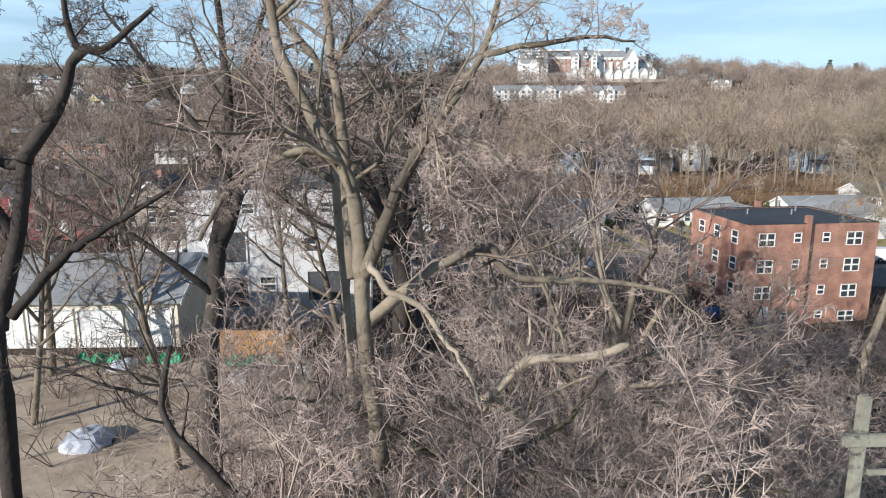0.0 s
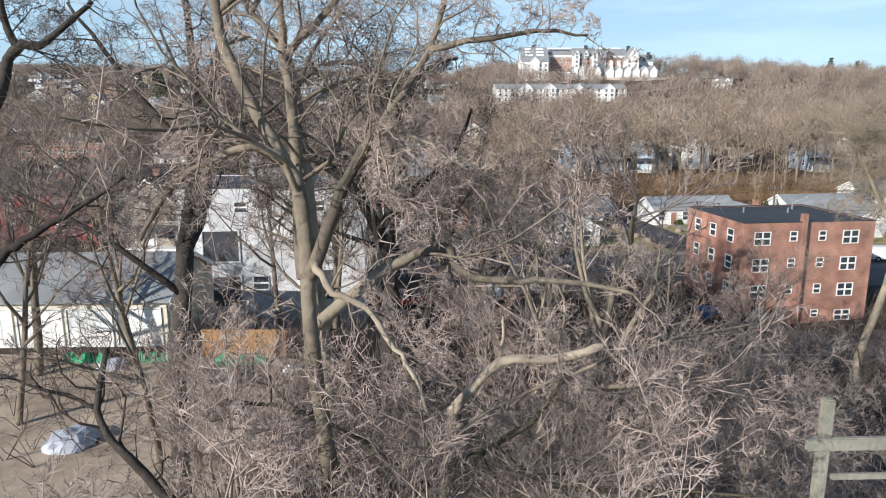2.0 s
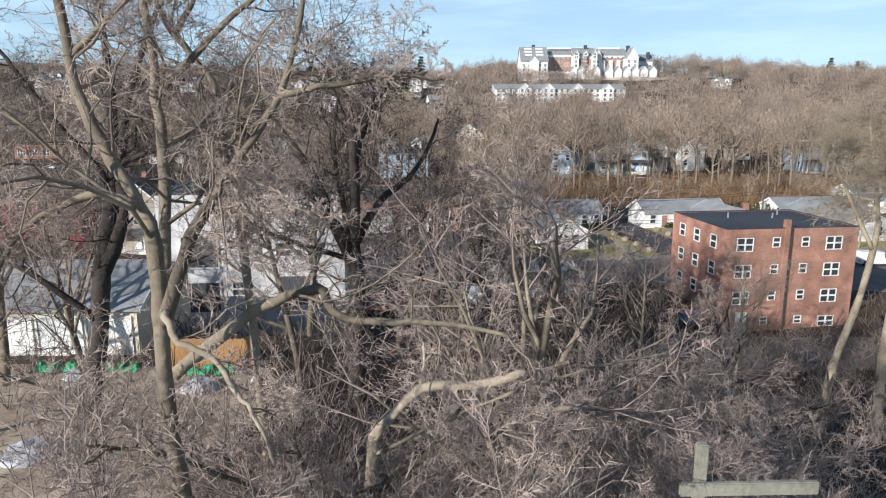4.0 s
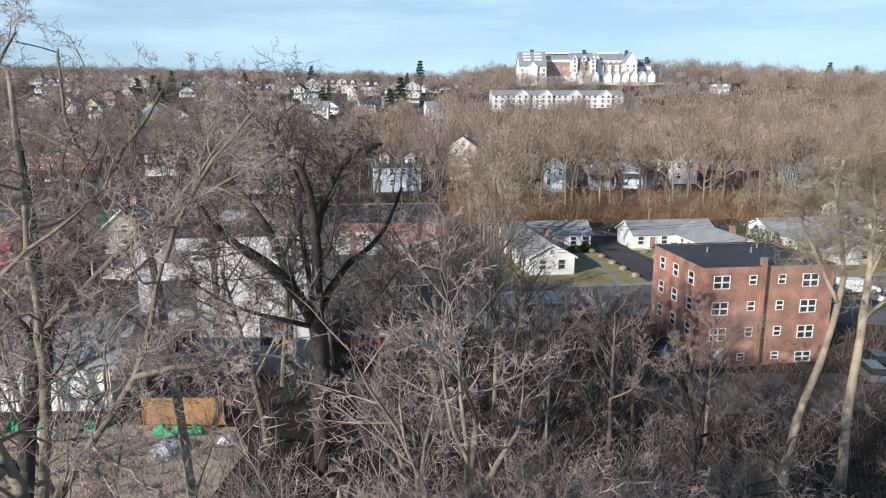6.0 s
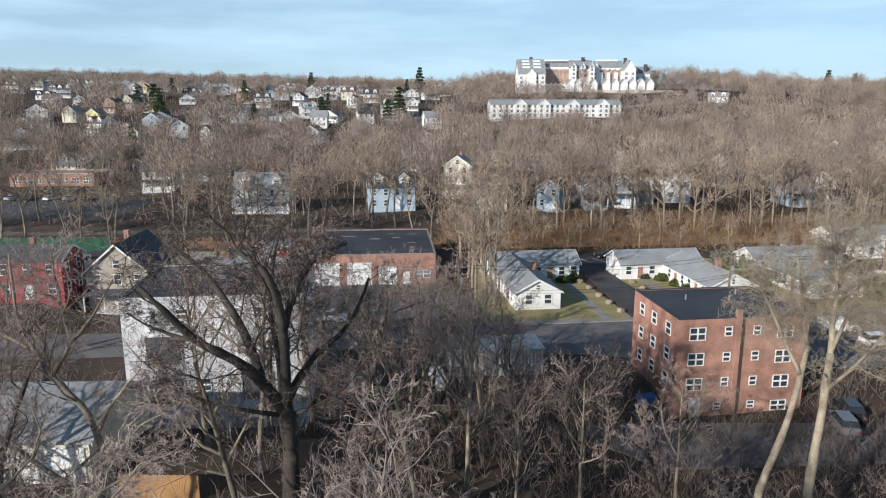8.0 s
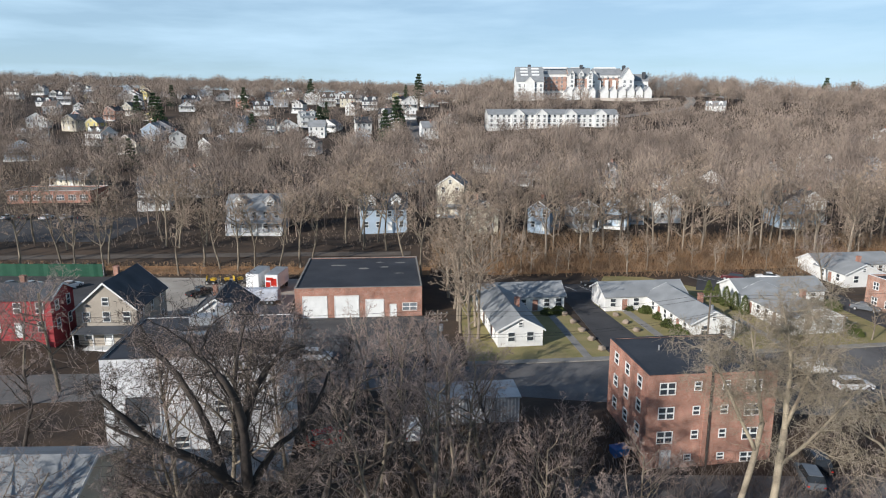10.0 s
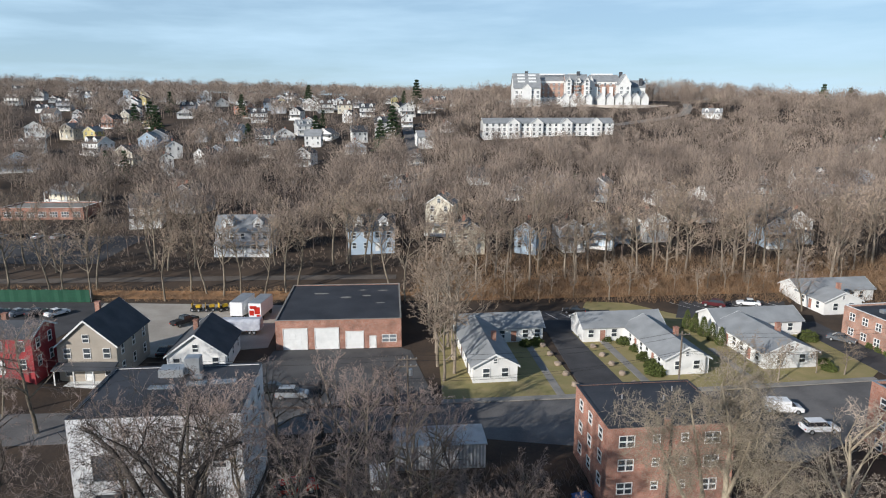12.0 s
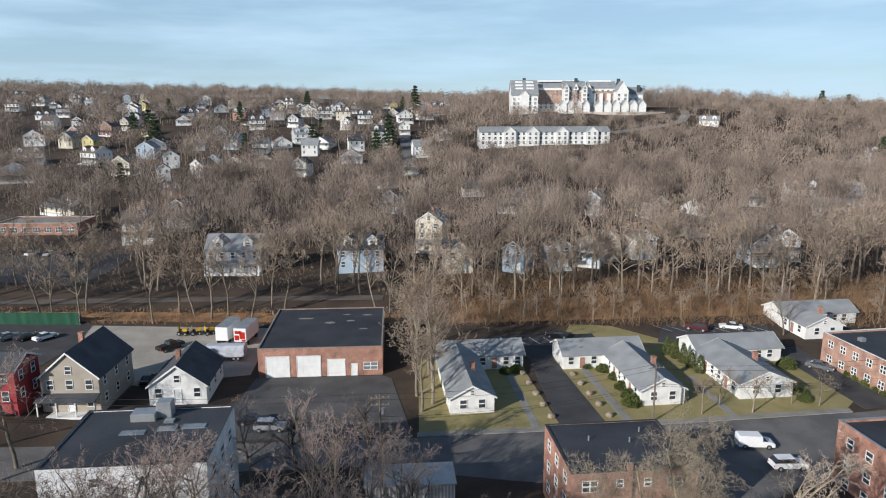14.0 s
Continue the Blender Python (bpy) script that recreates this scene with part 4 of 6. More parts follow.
for x in (60.5, 66, 71.5):
    part("balcony", boxed(x - 1.2, x + 1.2, 0.4, 1.9, 4.4, 11.6, 0.05), M_TRIM, complex_, "white stacked balconies")
for k in range(4):
    gable_wing(complex_, 34 + 5.4 * k, 38.6 + 5.4 * k, -16, -6, 3.4, 6.4, "y", M_WHITE, M_SHINGLE_GREY, z0=-6)
for k in range(6):
    gable_wing(complex_, 59 + 6.1 * k, 64 + 6.1 * k, -16, -7, 3.4, 6.6, "y", M_WHITE, M_SHINGLE_GREY, z0=-6)
for x, z in ((10, 22.8), (48, 22.6), (79, 22.2), (94, 17.6)):
    part("vent_tower", boxed(x - 1.1, x + 1.1, 5, 7.5, 12, z, 0.15), M_SHINGLE_DARK, complex_, "dark rooftop vent tower")
for x0, x1 in ((20, 39), (41, 51), (58, 74)):
    part("ridge_rail", boxed(x0, x1, 9.5, 10.2, 20.2, 21.2), M_TRIM, complex_, "white ridge parapet")
bm = bmesh.new()
wall_pts = [(103 + 4.1 * i, 497 - 9 * math.sin(math.pi * i / 15), 0) for i in range(16)]
for (xa, ya, _), (xb, yb, _) in zip(wall_pts, wall_pts[1:]):
    v = [bm.verts.new(p) for p in ((xa, ya, 30), (xb, yb, 30), (xb, yb, 40.2), (xa, ya, 40.2), (xa, ya + 1, 30), (xb, yb + 1, 30), (xb, yb + 1, 40.2), (xa, ya + 1, 40.2))]
    for f in ((0, 1, 2, 3), (5, 4, 7, 6), (3, 2, 6, 7)):
        bm.faces.new([v[k] for k in f])
tagged(mesh_object("retaining_wall", bm, M_BRICK_PAVE), "curved pale retaining wall below the hilltop building", "wall", kind="structure")
for i in range(14):
    CLEAR.append((50 + 8.5 * i, 512, 13))
    CLEAR.append((52 + 8.5 * i, 492, 8))
for i in range(8):
    CLEAR.append((108 + 8 * i, 482, 8))
    CLEAR.append((110 + 8 * i, 420 + 3 * i, 5))

# open strips: the town streets climbing the hill
for i in range(40):
    CLEAR.append((-4 - 0.9 * i, 330 + 8 * i, 6))
    CLEAR.append((-108 - 2.6 * i, 300 + 5 * i, 5))


def strip(name, line, width, mat, label, category, lift=0.12):
    """A road laid on the land along a line of places."""
    bm = bmesh.new()
    rows = []
    for i, (x, y) in enumerate(line):
        a, b = line[max(i - 1, 0)], line[min(i + 1, len(line) - 1)]
        n = Vector((a[1] - b[1], b[0] - a[0], 0)).normalized()
        rows.append([bm.verts.new((x + n.x * s * width / 2, y + n.y * s * width / 2, ground_z(x + n.x * s * width / 2, y + n.y * s * width / 2) + 0.6 + lift)) for s in (-1, -0.33, 0.33, 1)])
    for p, q in zip(rows, rows[1:]):
        for k in range(3):
            bm.faces.new((p[k], p[k + 1], q[k + 1], q[k]))
    bmesh.ops.recalc_face_normals(bm, faces=bm.faces[:])
    return tagged(mesh_object(name, bm, mat), label, category, kind="structure")


strip("track", [(-140 + 5 * i, 149 + 6 * smooth(0, 34, i)) for i in range(29)], 3.0, M_TRACK, "worn dirt track along the bank", "track", lift=-0.5)
# litter strips in the rusty colour that has sunlight painted in
strip("bank_litter", [(8 + 5 * i, 146 + 0.4 * i) for i in range(24)], 13.0, M_BANK_SUNLIT, "rusty leaf litter on the sunlit bank", "ground", lift=-0.54)
strip("bank_litter", [(-130 + 5 * i, 142.5) for i in range(28)], 5.0, M_BANK_SUNLIT, "rusty leaf litter on the bank", "ground", lift=-0.55)
strip("hill_street", [(-4 - 0.9 * i, 330 + 8 * i) for i in range(40)], 7.0, M_ASPHALT_OLD, "asphalt street climbing the hill", "road")
strip("hill_lane", [(112, 428), (124, 437), (138, 446), (154, 456), (168, 470), (176, 488), (180, 504)], 6.0, M_CONCRETE, "pale lane winding up to the hilltop building", "road")
strip("upper_lot", [(-125 + 5 * i, 178) for i in range(11)], 30, M_ASPHALT, "asphalt parking area behind trees", "car park", lift=-0.5)


def free(x, y, extra=0.0):
    return all((x - a) ** 2 + (y - b) ** 2 > (c + extra) ** 2 for a, b, c in CLEAR)


def scatter(seed, count, y0, y1, half, ok=lambda x, y: True):
    r = random.Random(seed)
    got = []
    tries = 0
    while len(got) < count and tries < count * 20:
        tries += 1
        y = math.sqrt(r.uniform(y0 * y0, y1 * y1))
        x = r.uniform(-half, half) * y + 12
        if ok(x, y) and free(x, y):
            got.append((x, y, r.uniform(0.65, 1.15)))
    return got


def patchy(x, y):
    """Groves and open plots in the town."""
    return noise.noise(Vector((x * 0.021, y * 0.021, 3.0)))


woods("near_woods", scatter(1, 1050, 166, 340, 0.76, lambda x, y: x > -35 or patchy(x, y) > -0.04), M_WOODS, "bare grey-brown winter woods on the rising ground", FAR)
def kept_low(x, y, s):
    """Young growth below the terrace and the hilltop wall."""
    return (x, y, s * (0.5 if (18 < x < 118 and 340 < y < 394) or (100 < x < 190 and 415 < y < 490) else 0.75 if 48 < x <= 100 and 430 < y < 490 else 1.0))


woods("hill_woods", [kept_low(*p) for p in scatter(2, 3300, 340, 720, 0.74, lambda x, y: x > 15 or patchy(x, y) > 0.05)], M_WOODS, "bare woods covering the far hillside", FARTHER)
woods("ridge_woods", [(x, y, 1.05 * s) for x, y, s in scatter(3, 1900, 710, 960, 0.68)], M_WOODS, "bare woods along the skyline", FARTHEST)


# ---- trees nearest to the camera: main limbs given, the rest grown on them ----
def grown_tree(name, seed, trunk, limbs, label, bark, twigs, levels=3, kids=(7, 5, 5), reach=0.55, droop=0.02, least=0.0045, fine=0.0042, pale=()):
    """trunk and limbs: (points, first radius, last radius); branches and twigs grow from the limbs. pale: limbs with bare splintered wood."""
    r = random.Random(seed)
    t = thing(name, pose(0, 0, 0), label, "tree", "bare trees")

    def curve(points, r0, r1, n=4):
        pts = [Vector(p) for p in points]
        full = []
        for i in range(len(pts) - 1):
            a, b = pts[max(i - 1, 0)], pts[min(i + 2, len(pts) - 1)]
            for k in range(n):
                u = k / n
                p, q = pts[i], pts[i + 1]
                m0, m1 = (q - a) * 0.5, (b - p) * 0.5
                full.append(p * (2 * u ** 3 - 3 * u ** 2 + 1) + m0 * (u ** 3 - 2 * u ** 2 + u) + q * (3 * u ** 2 - 2 * u ** 3) + m1 * (u ** 3 - u ** 2)
                            + Vector((r.gauss(0, 1), r.gauss(0, 1), r.gauss(0, 1))) * 0.015)
        full.append(pts[-1])
        return full, [r0 + (r1 - r0) * i / (len(full) - 1) for i in range(len(full))]

    def smooth_tube(pts, rads, sides):
        bm = bmesh.new()
        tube(bm, pts, [q * r.uniform(0.92, 1.1) for q in rads], sides)
        for f in bm.faces:
            f.smooth = True
        return bm

    segs = []

    def sprout(pts, rads, level, length):
        k = kids[min(level, len(kids) - 1)]
        for i in range(k):
            f = 0.15 + 0.85 * (i + r.random()) / k
            g = min(f, 0.998) * (len(pts) - 1)
            j = int(g)
            q = pts[j].lerp(pts[j + 1], g - j)
            base = (pts[j + 1] - pts[j]).normalized()
            side = base.orthogonal()
            side.rotate(Matrix.Rotation(r.uniform(0, 6.2832), 3, base))
            a = r.uniform(0.45, 1.2)
            d = (base * math.cos(a) + side * math.sin(a) + Vector((0, 0, 0.12))).normalized()
            span = length * reach * (1.0 if level == 0 else 1.25) * r.uniform(0.5, 1.15) * (1.15 - 0.5 * f)
            rad = max(least, min(rads[j] * 0.55, 0.010 * span + 0.002))
            n = 6 if level < 1 else (5 if level < 2 else (3 if level < 3 else 1))
            p, chain, cr = q, [q], [rad]
            for s in range(n):
                d = (d + Vector((r.gauss(0, 1), r.gauss(0, 1), r.gauss(0, 1))) * 0.36 + Vector((0, 0, -droop * level))).normalized()
                p = p + d * span / n
                chain.append(p)
                cr.append(max(least * 0.6, rad * (1 - 0.75 * (s + 1) / n)))
                segs.append((chain[-2], p, fine if level >= 3 else cr[-2], cr[-1], level + 1))
            if level + 1 < levels:
                sprout(chain, cr, level + 1, span)

    for points, r0, r1 in trunk:
        pts, rads = curve(points, r0, r1)
        part("trunk", smooth_tube(pts, rads, 10), bark, t)
    for i, (points, r0, r1) in enumerate(limbs):
        pts, rads = curve(points, r0, r1)
        part("limb", smooth_tube(pts, rads, 8), M_BARK_PALE if i in pale else bark, t, "bare pale splintered limb" if i in pale else "")
        length = sum((b - a).length for a, b in zip(pts, pts[1:]))
        sprout(pts, rads, 0, max(length, 1.6))
    me = segment_mesh("crown", segs, [bark, twigs], lambda s: (5, 0, False) if s[2] > 0.02 else ((4, 0, False) if s[2] > 0.009 else (3, 1, "sliver" if s[4] >= 4 else s[4] >= levels)))
    crown = new("crown", me)
    crown.parent = t
    return t


grown_tree("tree", 5, [([(-0.6, 9.2, -0.3), (-0.9, 8.9, 8), (-1.25, 8.9, 13.2), (-0.85, 8.7, 14.8), (-1.05, 8.8, 16.3), (-1.1, 9.0, 17.5)], 0.12, 0.10)],
           [([(-1.1, 9.0, 17.4), (-1.2, 9.2, 18.4), (-1.5, 9.4, 19.1), (-2.0, 9.5, 20.0), (-2.3, 9.7, 20.9), (-2.6, 9.9, 22.4), (-2.7, 10.2, 24)], 0.115, 0.04),
            ([(-1.1, 9.0, 17.4), (-0.7, 8.9, 18.4), (-0.3, 9.1, 19.2), (-0.1, 9.1, 19.5), (0.5, 9.3, 20.4), (0.9, 9.6, 21.9)], 0.10, 0.03),
            ([(-1.3, 9.6, 17.3), (-1.5, 10.4, 19.1), (-1.7, 10.9, 20.4), (-1.9, 11.2, 22.2), (-2.0, 11.4, 24.5)], 0.10, 0.04),
            ([(-1.4, 9.2, 19.0), (-1.8, 9.1, 19.2), (-2.3, 9.0, 19.0), (-2.8, 9.0, 18.7), (-3.2, 8.8, 18.0)], 0.06, 0.03),
            ([(-1.0, 8.8, 17.7), (-0.7, 8.5, 17.4), (-0.3, 8.5, 17.2), (0.0, 8.4, 16.8), (0.3, 8.3, 16.4), (0.5, 8.2, 15.9)], 0.055, 0.02),
            ([(-0.1, 9.1, 19.5), (0.1, 8.9, 19.2), (0.1, 8.8, 18.7)], 0.035, 0.012),
            ([(-0.1, 9.1, 19.5), (0.5, 8.9, 19.2), (1.0, 8.8, 18.9)], 0.035, 0.012),
            ([(-1.2, 9.4, 16.6), (-0.2, 10.0, 17.3), (0.7, 10.3, 17.6), (1.0, 10.2, 17.2), (1.9, 10.2, 17.1), (2.7, 10.2, 17.1), (3.6, 10.1, 16.9)], 0.10, 0.03),
            ([(0.5, 9.3, 20.4), (1.6, 9.4, 20.6), (2.6, 9.6, 20.6)], 0.05, 0.015),
            ([(-2.3, 9.7, 20.9), (-1.4, 9.9, 21.8), (-0.4, 10.2, 22.6)], 0.05, 0.02),
            ([(-2.6, 9.9, 22.4), (-2.0, 10.2, 23.6), (-1.2, 10.4, 25)], 0.05, 0.015),
            ([(0.9, 9.6, 21.9), (1.4, 9.8, 23.0), (2.2, 10.0, 24)], 0.04, 0.012),
            ([(-1.7, 10.9, 20.4), (-0.6, 11.3, 21.6), (0.8, 11.6, 22.6), (2.0, 11.8, 23.2)], 0.06, 0.015)],
           "large bare tree with forked limbs and broken branches", M_BARK, M_TWIG_NEAR, levels=4, kids=(11, 8, 7, 6), reach=0.46, pale=(4, 5, 6))
grown_tree("tree", 6, [([(-6.0, 8.6, -0.3), (-5.9, 8.4, 9), (-5.8, 8.4, 16.0), (-5.8, 8.6, 17.0), (-5.6, 8.9, 18.2), (-5.5, 9.0, 19.0)], 0.15, 0.085)],
           [([(-5.5, 9.0, 19.0), (-5.1, 9.2, 19.7), (-4.8, 9.3, 20.4), (-4.4, 9.3, 20.5), (-3.8, 9.4, 21.0)], 0.10, 0.03),
            ([(-5.5, 9.0, 19.0), (-6.1, 9.1, 19.1), (-6.7, 9.2, 19.8)], 0.08, 0.03),
            ([(-4.8, 9.3, 20.4), (-4.9, 9.3, 21.1), (-4.7, 9.3, 22.2)], 0.06, 0.02),
            ([(-5.7, 8.6, 17.0), (-5.1, 8.8, 17.7), (-4.7, 8.8, 18.0), (-4.0, 8.9, 18.4), (-3.4, 9.0, 18.8)], 0.08, 0.025),
            ([(-5.6, 8.9, 18.0), (-6.2, 8.6, 19.4), (-6.3, 8.6, 21.0)], 0.07, 0.02)],
           "dark bare tree with crooked limbs", M_BARK_DARK, M_TWIG_DARK, levels=4, kids=(10, 8, 6, 5), reach=0.44)
grown_tree("tree", 7, [([(-5.8, 14.9, -0.3), (-5.6, 15.0, 8), (-5.5, 15.1, 13.6), (-5.4, 15.4, 14.9), (-5.3, 15.7, 16.6)], 0.24, 0.19)],
           [([(-5.3, 15.7, 16.5), (-5.1, 16.0, 17.9), (-5.0, 16.3, 19.6), (-5.2, 16.7, 21.4), (-5.4, 16.9, 23.5)], 0.20, 0.05),
            ([(-5.3, 15.7, 16.5), (-4.8, 15.9, 17.7), (-4.9, 16.2, 19.0), (-4.6, 16.5, 20.7), (-4.0, 16.8, 22.4)], 0.18, 0.05),
            ([(-5.1, 16.0, 18.6), (-6.6, 16.2, 20.4), (-7.8, 16.4, 22.0)], 0.10, 0.03),
            ([(-4.9, 16.2, 19.0), (-3.4, 16.4, 19.6), (-2.0, 16.6, 20.8)], 0.08, 0.02),
            ([(-5.4, 15.4, 15.5), (-7.2, 15.2, 17.0), (-9.0, 15.2, 18.0)], 0.09, 0.03)],
           "tall bare twin-stemmed tree with ivy-dark bark", M_BARK_DARK, M_TWIG_DARK, levels=4, kids=(13, 8, 7, 5), reach=0.48)
grown_tree("tree", 8, [([(-1.3, 7.4, -0.3), (-1.6, 7.5, 8), (-1.9, 7.6, 14.3)], 0.12, 0.08)],
           [([(-1.9, 7.6, 14.2), (-2.6, 7.7, 15.0), (-3.2, 7.8, 15.6), (-3.5, 7.9, 16.1), (-3.4, 8.1, 16.8)], 0.075, 0.03),
            ([(-3.5, 7.9, 16.1), (-4.1, 8.0, 16.3), (-5.1, 8.0, 16.6)], 0.03, 0.012)],
           "thin dark bare tree leaning over the sandy yard", M_BARK_DARK, M_TWIG_DARK, kids=(9, 5, 4))
grown_tree("broken_tree", 9, [([(0.2, 15.8, -0.5), (0.6, 15.6, 7), (0.9, 15.5, 12.6)], 0.24, 0.15)],
           [([(0.9, 15.5, 12.5), (2.0, 15.6, 13.7), (3.4, 15.6, 13.8), (4.5, 15.7, 14.1)], 0.13, 0.10),
            ([(2.0, 15.6, 13.7), (2.1, 15.7, 14.2), (2.1, 15.8, 14.8)], 0.05, 0.03),
            ([(0.8, 15.5, 12.0), (2.5, 14.9, 13.2), (5.0, 14.6, 14.4), (7.5, 14.6, 15.0)], 0.05, 0.02)],
           "broken tree with a bare pale limb", M_BARK, M_TWIG, kids=(3, 4, 4), reach=0.4, pale=(0, 1))
grown_tree("tree", 10, [([(0.2, 11.3, -0.5), (0.4, 11.1, 7), (0.5, 11.0, 13.5)], 0.17, 0.1)],
           [([(0.5, 11.0, 13.4), (1.5, 11.1, 13.9), (2.2, 11.1, 14.4), (3.0, 11.3, 15.4)], 0.09, 0.03),
            ([(1.5, 11.1, 13.9), (2.6, 10.9, 13.3), (4.1, 10.9, 13.2), (6.1, 10.9, 13.1)], 0.07, 0.02),
            ([(0.5, 11.0, 13.2), (-0.6, 10.0, 14.6), (-1.5, 9.4, 15.4), (-2.4, 9.2, 15.6)], 0.06, 0.02),
            ([(0.5, 11.0, 13.2), (0.4, 10.4, 14.4), (0.2, 10.2, 15.6)], 0.05, 0.02)],
           "mossy bare tree with tangled low limbs", M_BARK_MOSS, M_TWIG_NEAR, levels=4, kids=(14, 10, 7, 7), reach=0.48)

THICKETS = [tree_meshes(s, 11.5, 1.05, 0.10, 4, (12, 9, 8, 11), M_BARK, M_TWIG_NEAR, fork=0.3, wiggle=0.26, twig=0.006, haze=0.005) for s in (51, 52)]
for i, (x, y, s) in enumerate(((-0.9, 7.3, 1.38), (-1.3, 7.9, 1.3), (-2.0, 7.6, 1.15), (-0.2, 8.0, 1.36), (1.2, 9.2, 1.4), (-3.2, 9.8, 1.15), (2.6, 10.6, 1.35), (3.2, 14.0, 1.1), (5.6, 15.8, 1.2), (7.4, 18.0, 1.28), (9.8, 18.8, 1.3), (6.4, 20.6, 1.3), (11.6, 20.6, 1.25), (3.6, 18.6, 1.25), (8.8, 23.5, 1.25), (12.6, 24.5, 1.2), (15.0, 22.0, 1.15), (9.4, 15.6, 1.25), (11.8, 17.0, 1.22), (7.6, 14.2, 1.25), (13.6, 19.4, 1.2))):
    plant(THICKETS[i % 2], x, y, s, 47 * i, "dense reddish-brown bare thicket tree", name="thicket_tree", group="thicket")

# trees between the camera and the street
grown_tree("tree", 33, [([(-2.4, 36.6, 3.4), (-2.3, 36.3, 8.0), (-2.15, 36, 10.4), (-2.4, 36, 13.0)], 0.56, 0.44)],
           [([(-2.5, 36, 12.6), (-3.3, 35, 14.6), (-4.3, 34, 16.2), (-5.9, 33, 17.7), (-7.1, 32, 19.7), (-8.2, 32, 20.9)], 0.38, 0.09),
            ([(-2.3, 36, 12.8), (-2.1, 35.4, 15.4), (-2.0, 35, 17.7), (-2.05, 34, 19.9), (-2.5, 33.5, 21.2), (-3.8, 34.5, 21.8), (-5.5, 36, 21.8)], 0.34, 0.08),
            ([(-2.0, 35, 17.7), (-1.4, 35.3, 19.6), (-0.7, 35.5, 20.9), (0.3, 35.8, 21.8), (1.4, 36, 22.1)], 0.23, 0.07),
            ([(-2.2, 36.2, 13.2), (-1.4, 36.6, 14.6), (-0.6, 37, 15.6), (0.5, 37.5, 16.4), (1.5, 38, 17.8), (2.2, 38.5, 19.6)], 0.28, 0.07),
            ([(-3.3, 35, 14.6), (-4.6, 36.5, 17.0), (-6.7, 38, 19.4), (-8.0, 38.5, 20.6), (-9.6, 39, 21.5)], 0.28, 0.07),
            ([(-2.5, 36.2, 12.4), (-3.0, 37.5, 15.0), (-3.6, 38.5, 18.0), (-3.4, 39.4, 20.8), (-3.0, 40, 22.6)], 0.2, 0.05),
            ([(-5.9, 33, 17.7), (-7.8, 33.4, 18.0), (-9.8, 34, 18.8)], 0.12, 0.04),
            ([(-2.4, 36, 12.2), (-4.2, 34.6, 13.2), (-6.4, 33.8, 14.2), (-8.4, 33.4, 15.8)], 0.16, 0.04),
            ([(-2.3, 36.4, 12.0), (-0.6, 35.6, 13.0), (1.2, 35, 14.4), (2.6, 34.6, 16.4)], 0.15, 0.04)],
           "large dark spreading bare tree with twisted limbs", M_BARK_DARK, M_TWIG_GREY, levels=4, kids=(10, 7, 6, 6), reach=0.5, least=0.009, fine=0.010)
grown_tree("tree", 35, [([(-2.2, 18.7, -0.3), (-2.5, 18.5, 10), (-2.8, 18.4, 16), (-3.0, 18.2, 19.4)], 0.15, 0.10)],
           [([(-3.0, 18.2, 19.2), (-3.2, 18, 20.8), (-4.1, 18, 22.0), (-4.6, 18, 22.9), (-4.85, 18, 23.9), (-4.9, 18.1, 25.4)], 0.10, 0.03),
            ([(-4.1, 18, 22.0), (-3.5, 18, 22.9), (-2.8, 18, 23.7), (-2.2, 18.1, 24.7)], 0.08, 0.02),
            ([(-3.1, 18.1, 20.2), (-2.3, 17.7, 21.4), (-1.4, 17.5, 22.4)], 0.07, 0.02),
            ([(-4.6, 18, 22.8), (-5.6, 18, 23.3), (-6.6, 18.1, 23.5)], 0.06, 0.02),
            ([(-2.9, 18.3, 17.8), (-4.4, 18.2, 18.8), (-5.8, 18.0, 20.2), (-6.4, 18, 21.6)], 0.10, 0.03)],
           "slender bare tree above the sandy yard", M_BARK, M_TWIG_GREY, levels=4, kids=(10, 7, 5, 5), reach=0.48, least=0.006, fine=0.006)
grown_tree("tree", 34, [([(32.0, 43.6, -2.4), (32.0, 44, 2.8), (32.8, 45, 7.1), (33.7, 46.3, 12.2)], 0.36, 0.24), ([(27.4, 42.8, -2.4), (28.2, 43.2, 3.4), (30.6, 45, 7.9), (32.2, 46.6, 12.6)], 0.30, 0.18)],
           [([(33.7, 46.3, 12.0), (33.9, 46.8, 14.8), (34.0, 47, 17.2), (33.0, 47, 21.2)], 0.22, 0.05),
            ([(33.7, 46.3, 12.2), (35.0, 46.6, 15.6), (36.2, 47, 19.6)], 0.16, 0.04),
            ([(32.2, 46.6, 12.4), (31.6, 46.8, 16.0), (30.8, 47, 19.8)], 0.16, 0.04),
            ([(31.6, 45.9, 10.6), (29.6, 46.4, 14.8), (27.8, 47, 18.4)], 0.15, 0.04),
            ([(33.2, 45.6, 9.6), (35.8, 45.4, 12.6), (38.4, 45.6, 15.8)], 0.14, 0.04),
            ([(34.0, 47, 16.6), (35.4, 48.2, 19.0), (36.0, 49, 21.0)], 0.10, 0.03)],
           "tall pale-barked sycamore with two stems and spreading crown", M_BARK_SYCAMORE, M_TWIG_SYCAMORE, levels=4, kids=(12, 8, 6, 6), reach=0.56, least=0.009, fine=0.011)
SYCAMORE = tree_meshes(61, 23, 1.0, 0.36, 5, (12, 6, 5, 5, 8), M_BARK_SYCAMORE, M_TWIG_SYCAMORE, fork=0.3, wiggle=0.22, twig=0.01, haze=0.016, steps=(5, 5, 4, 3, 2))
plant(SYCAMORE, 46.0, 50.0, 0.92, 250, "pale-barked bare sycamore beside the flats", z=-2.0)
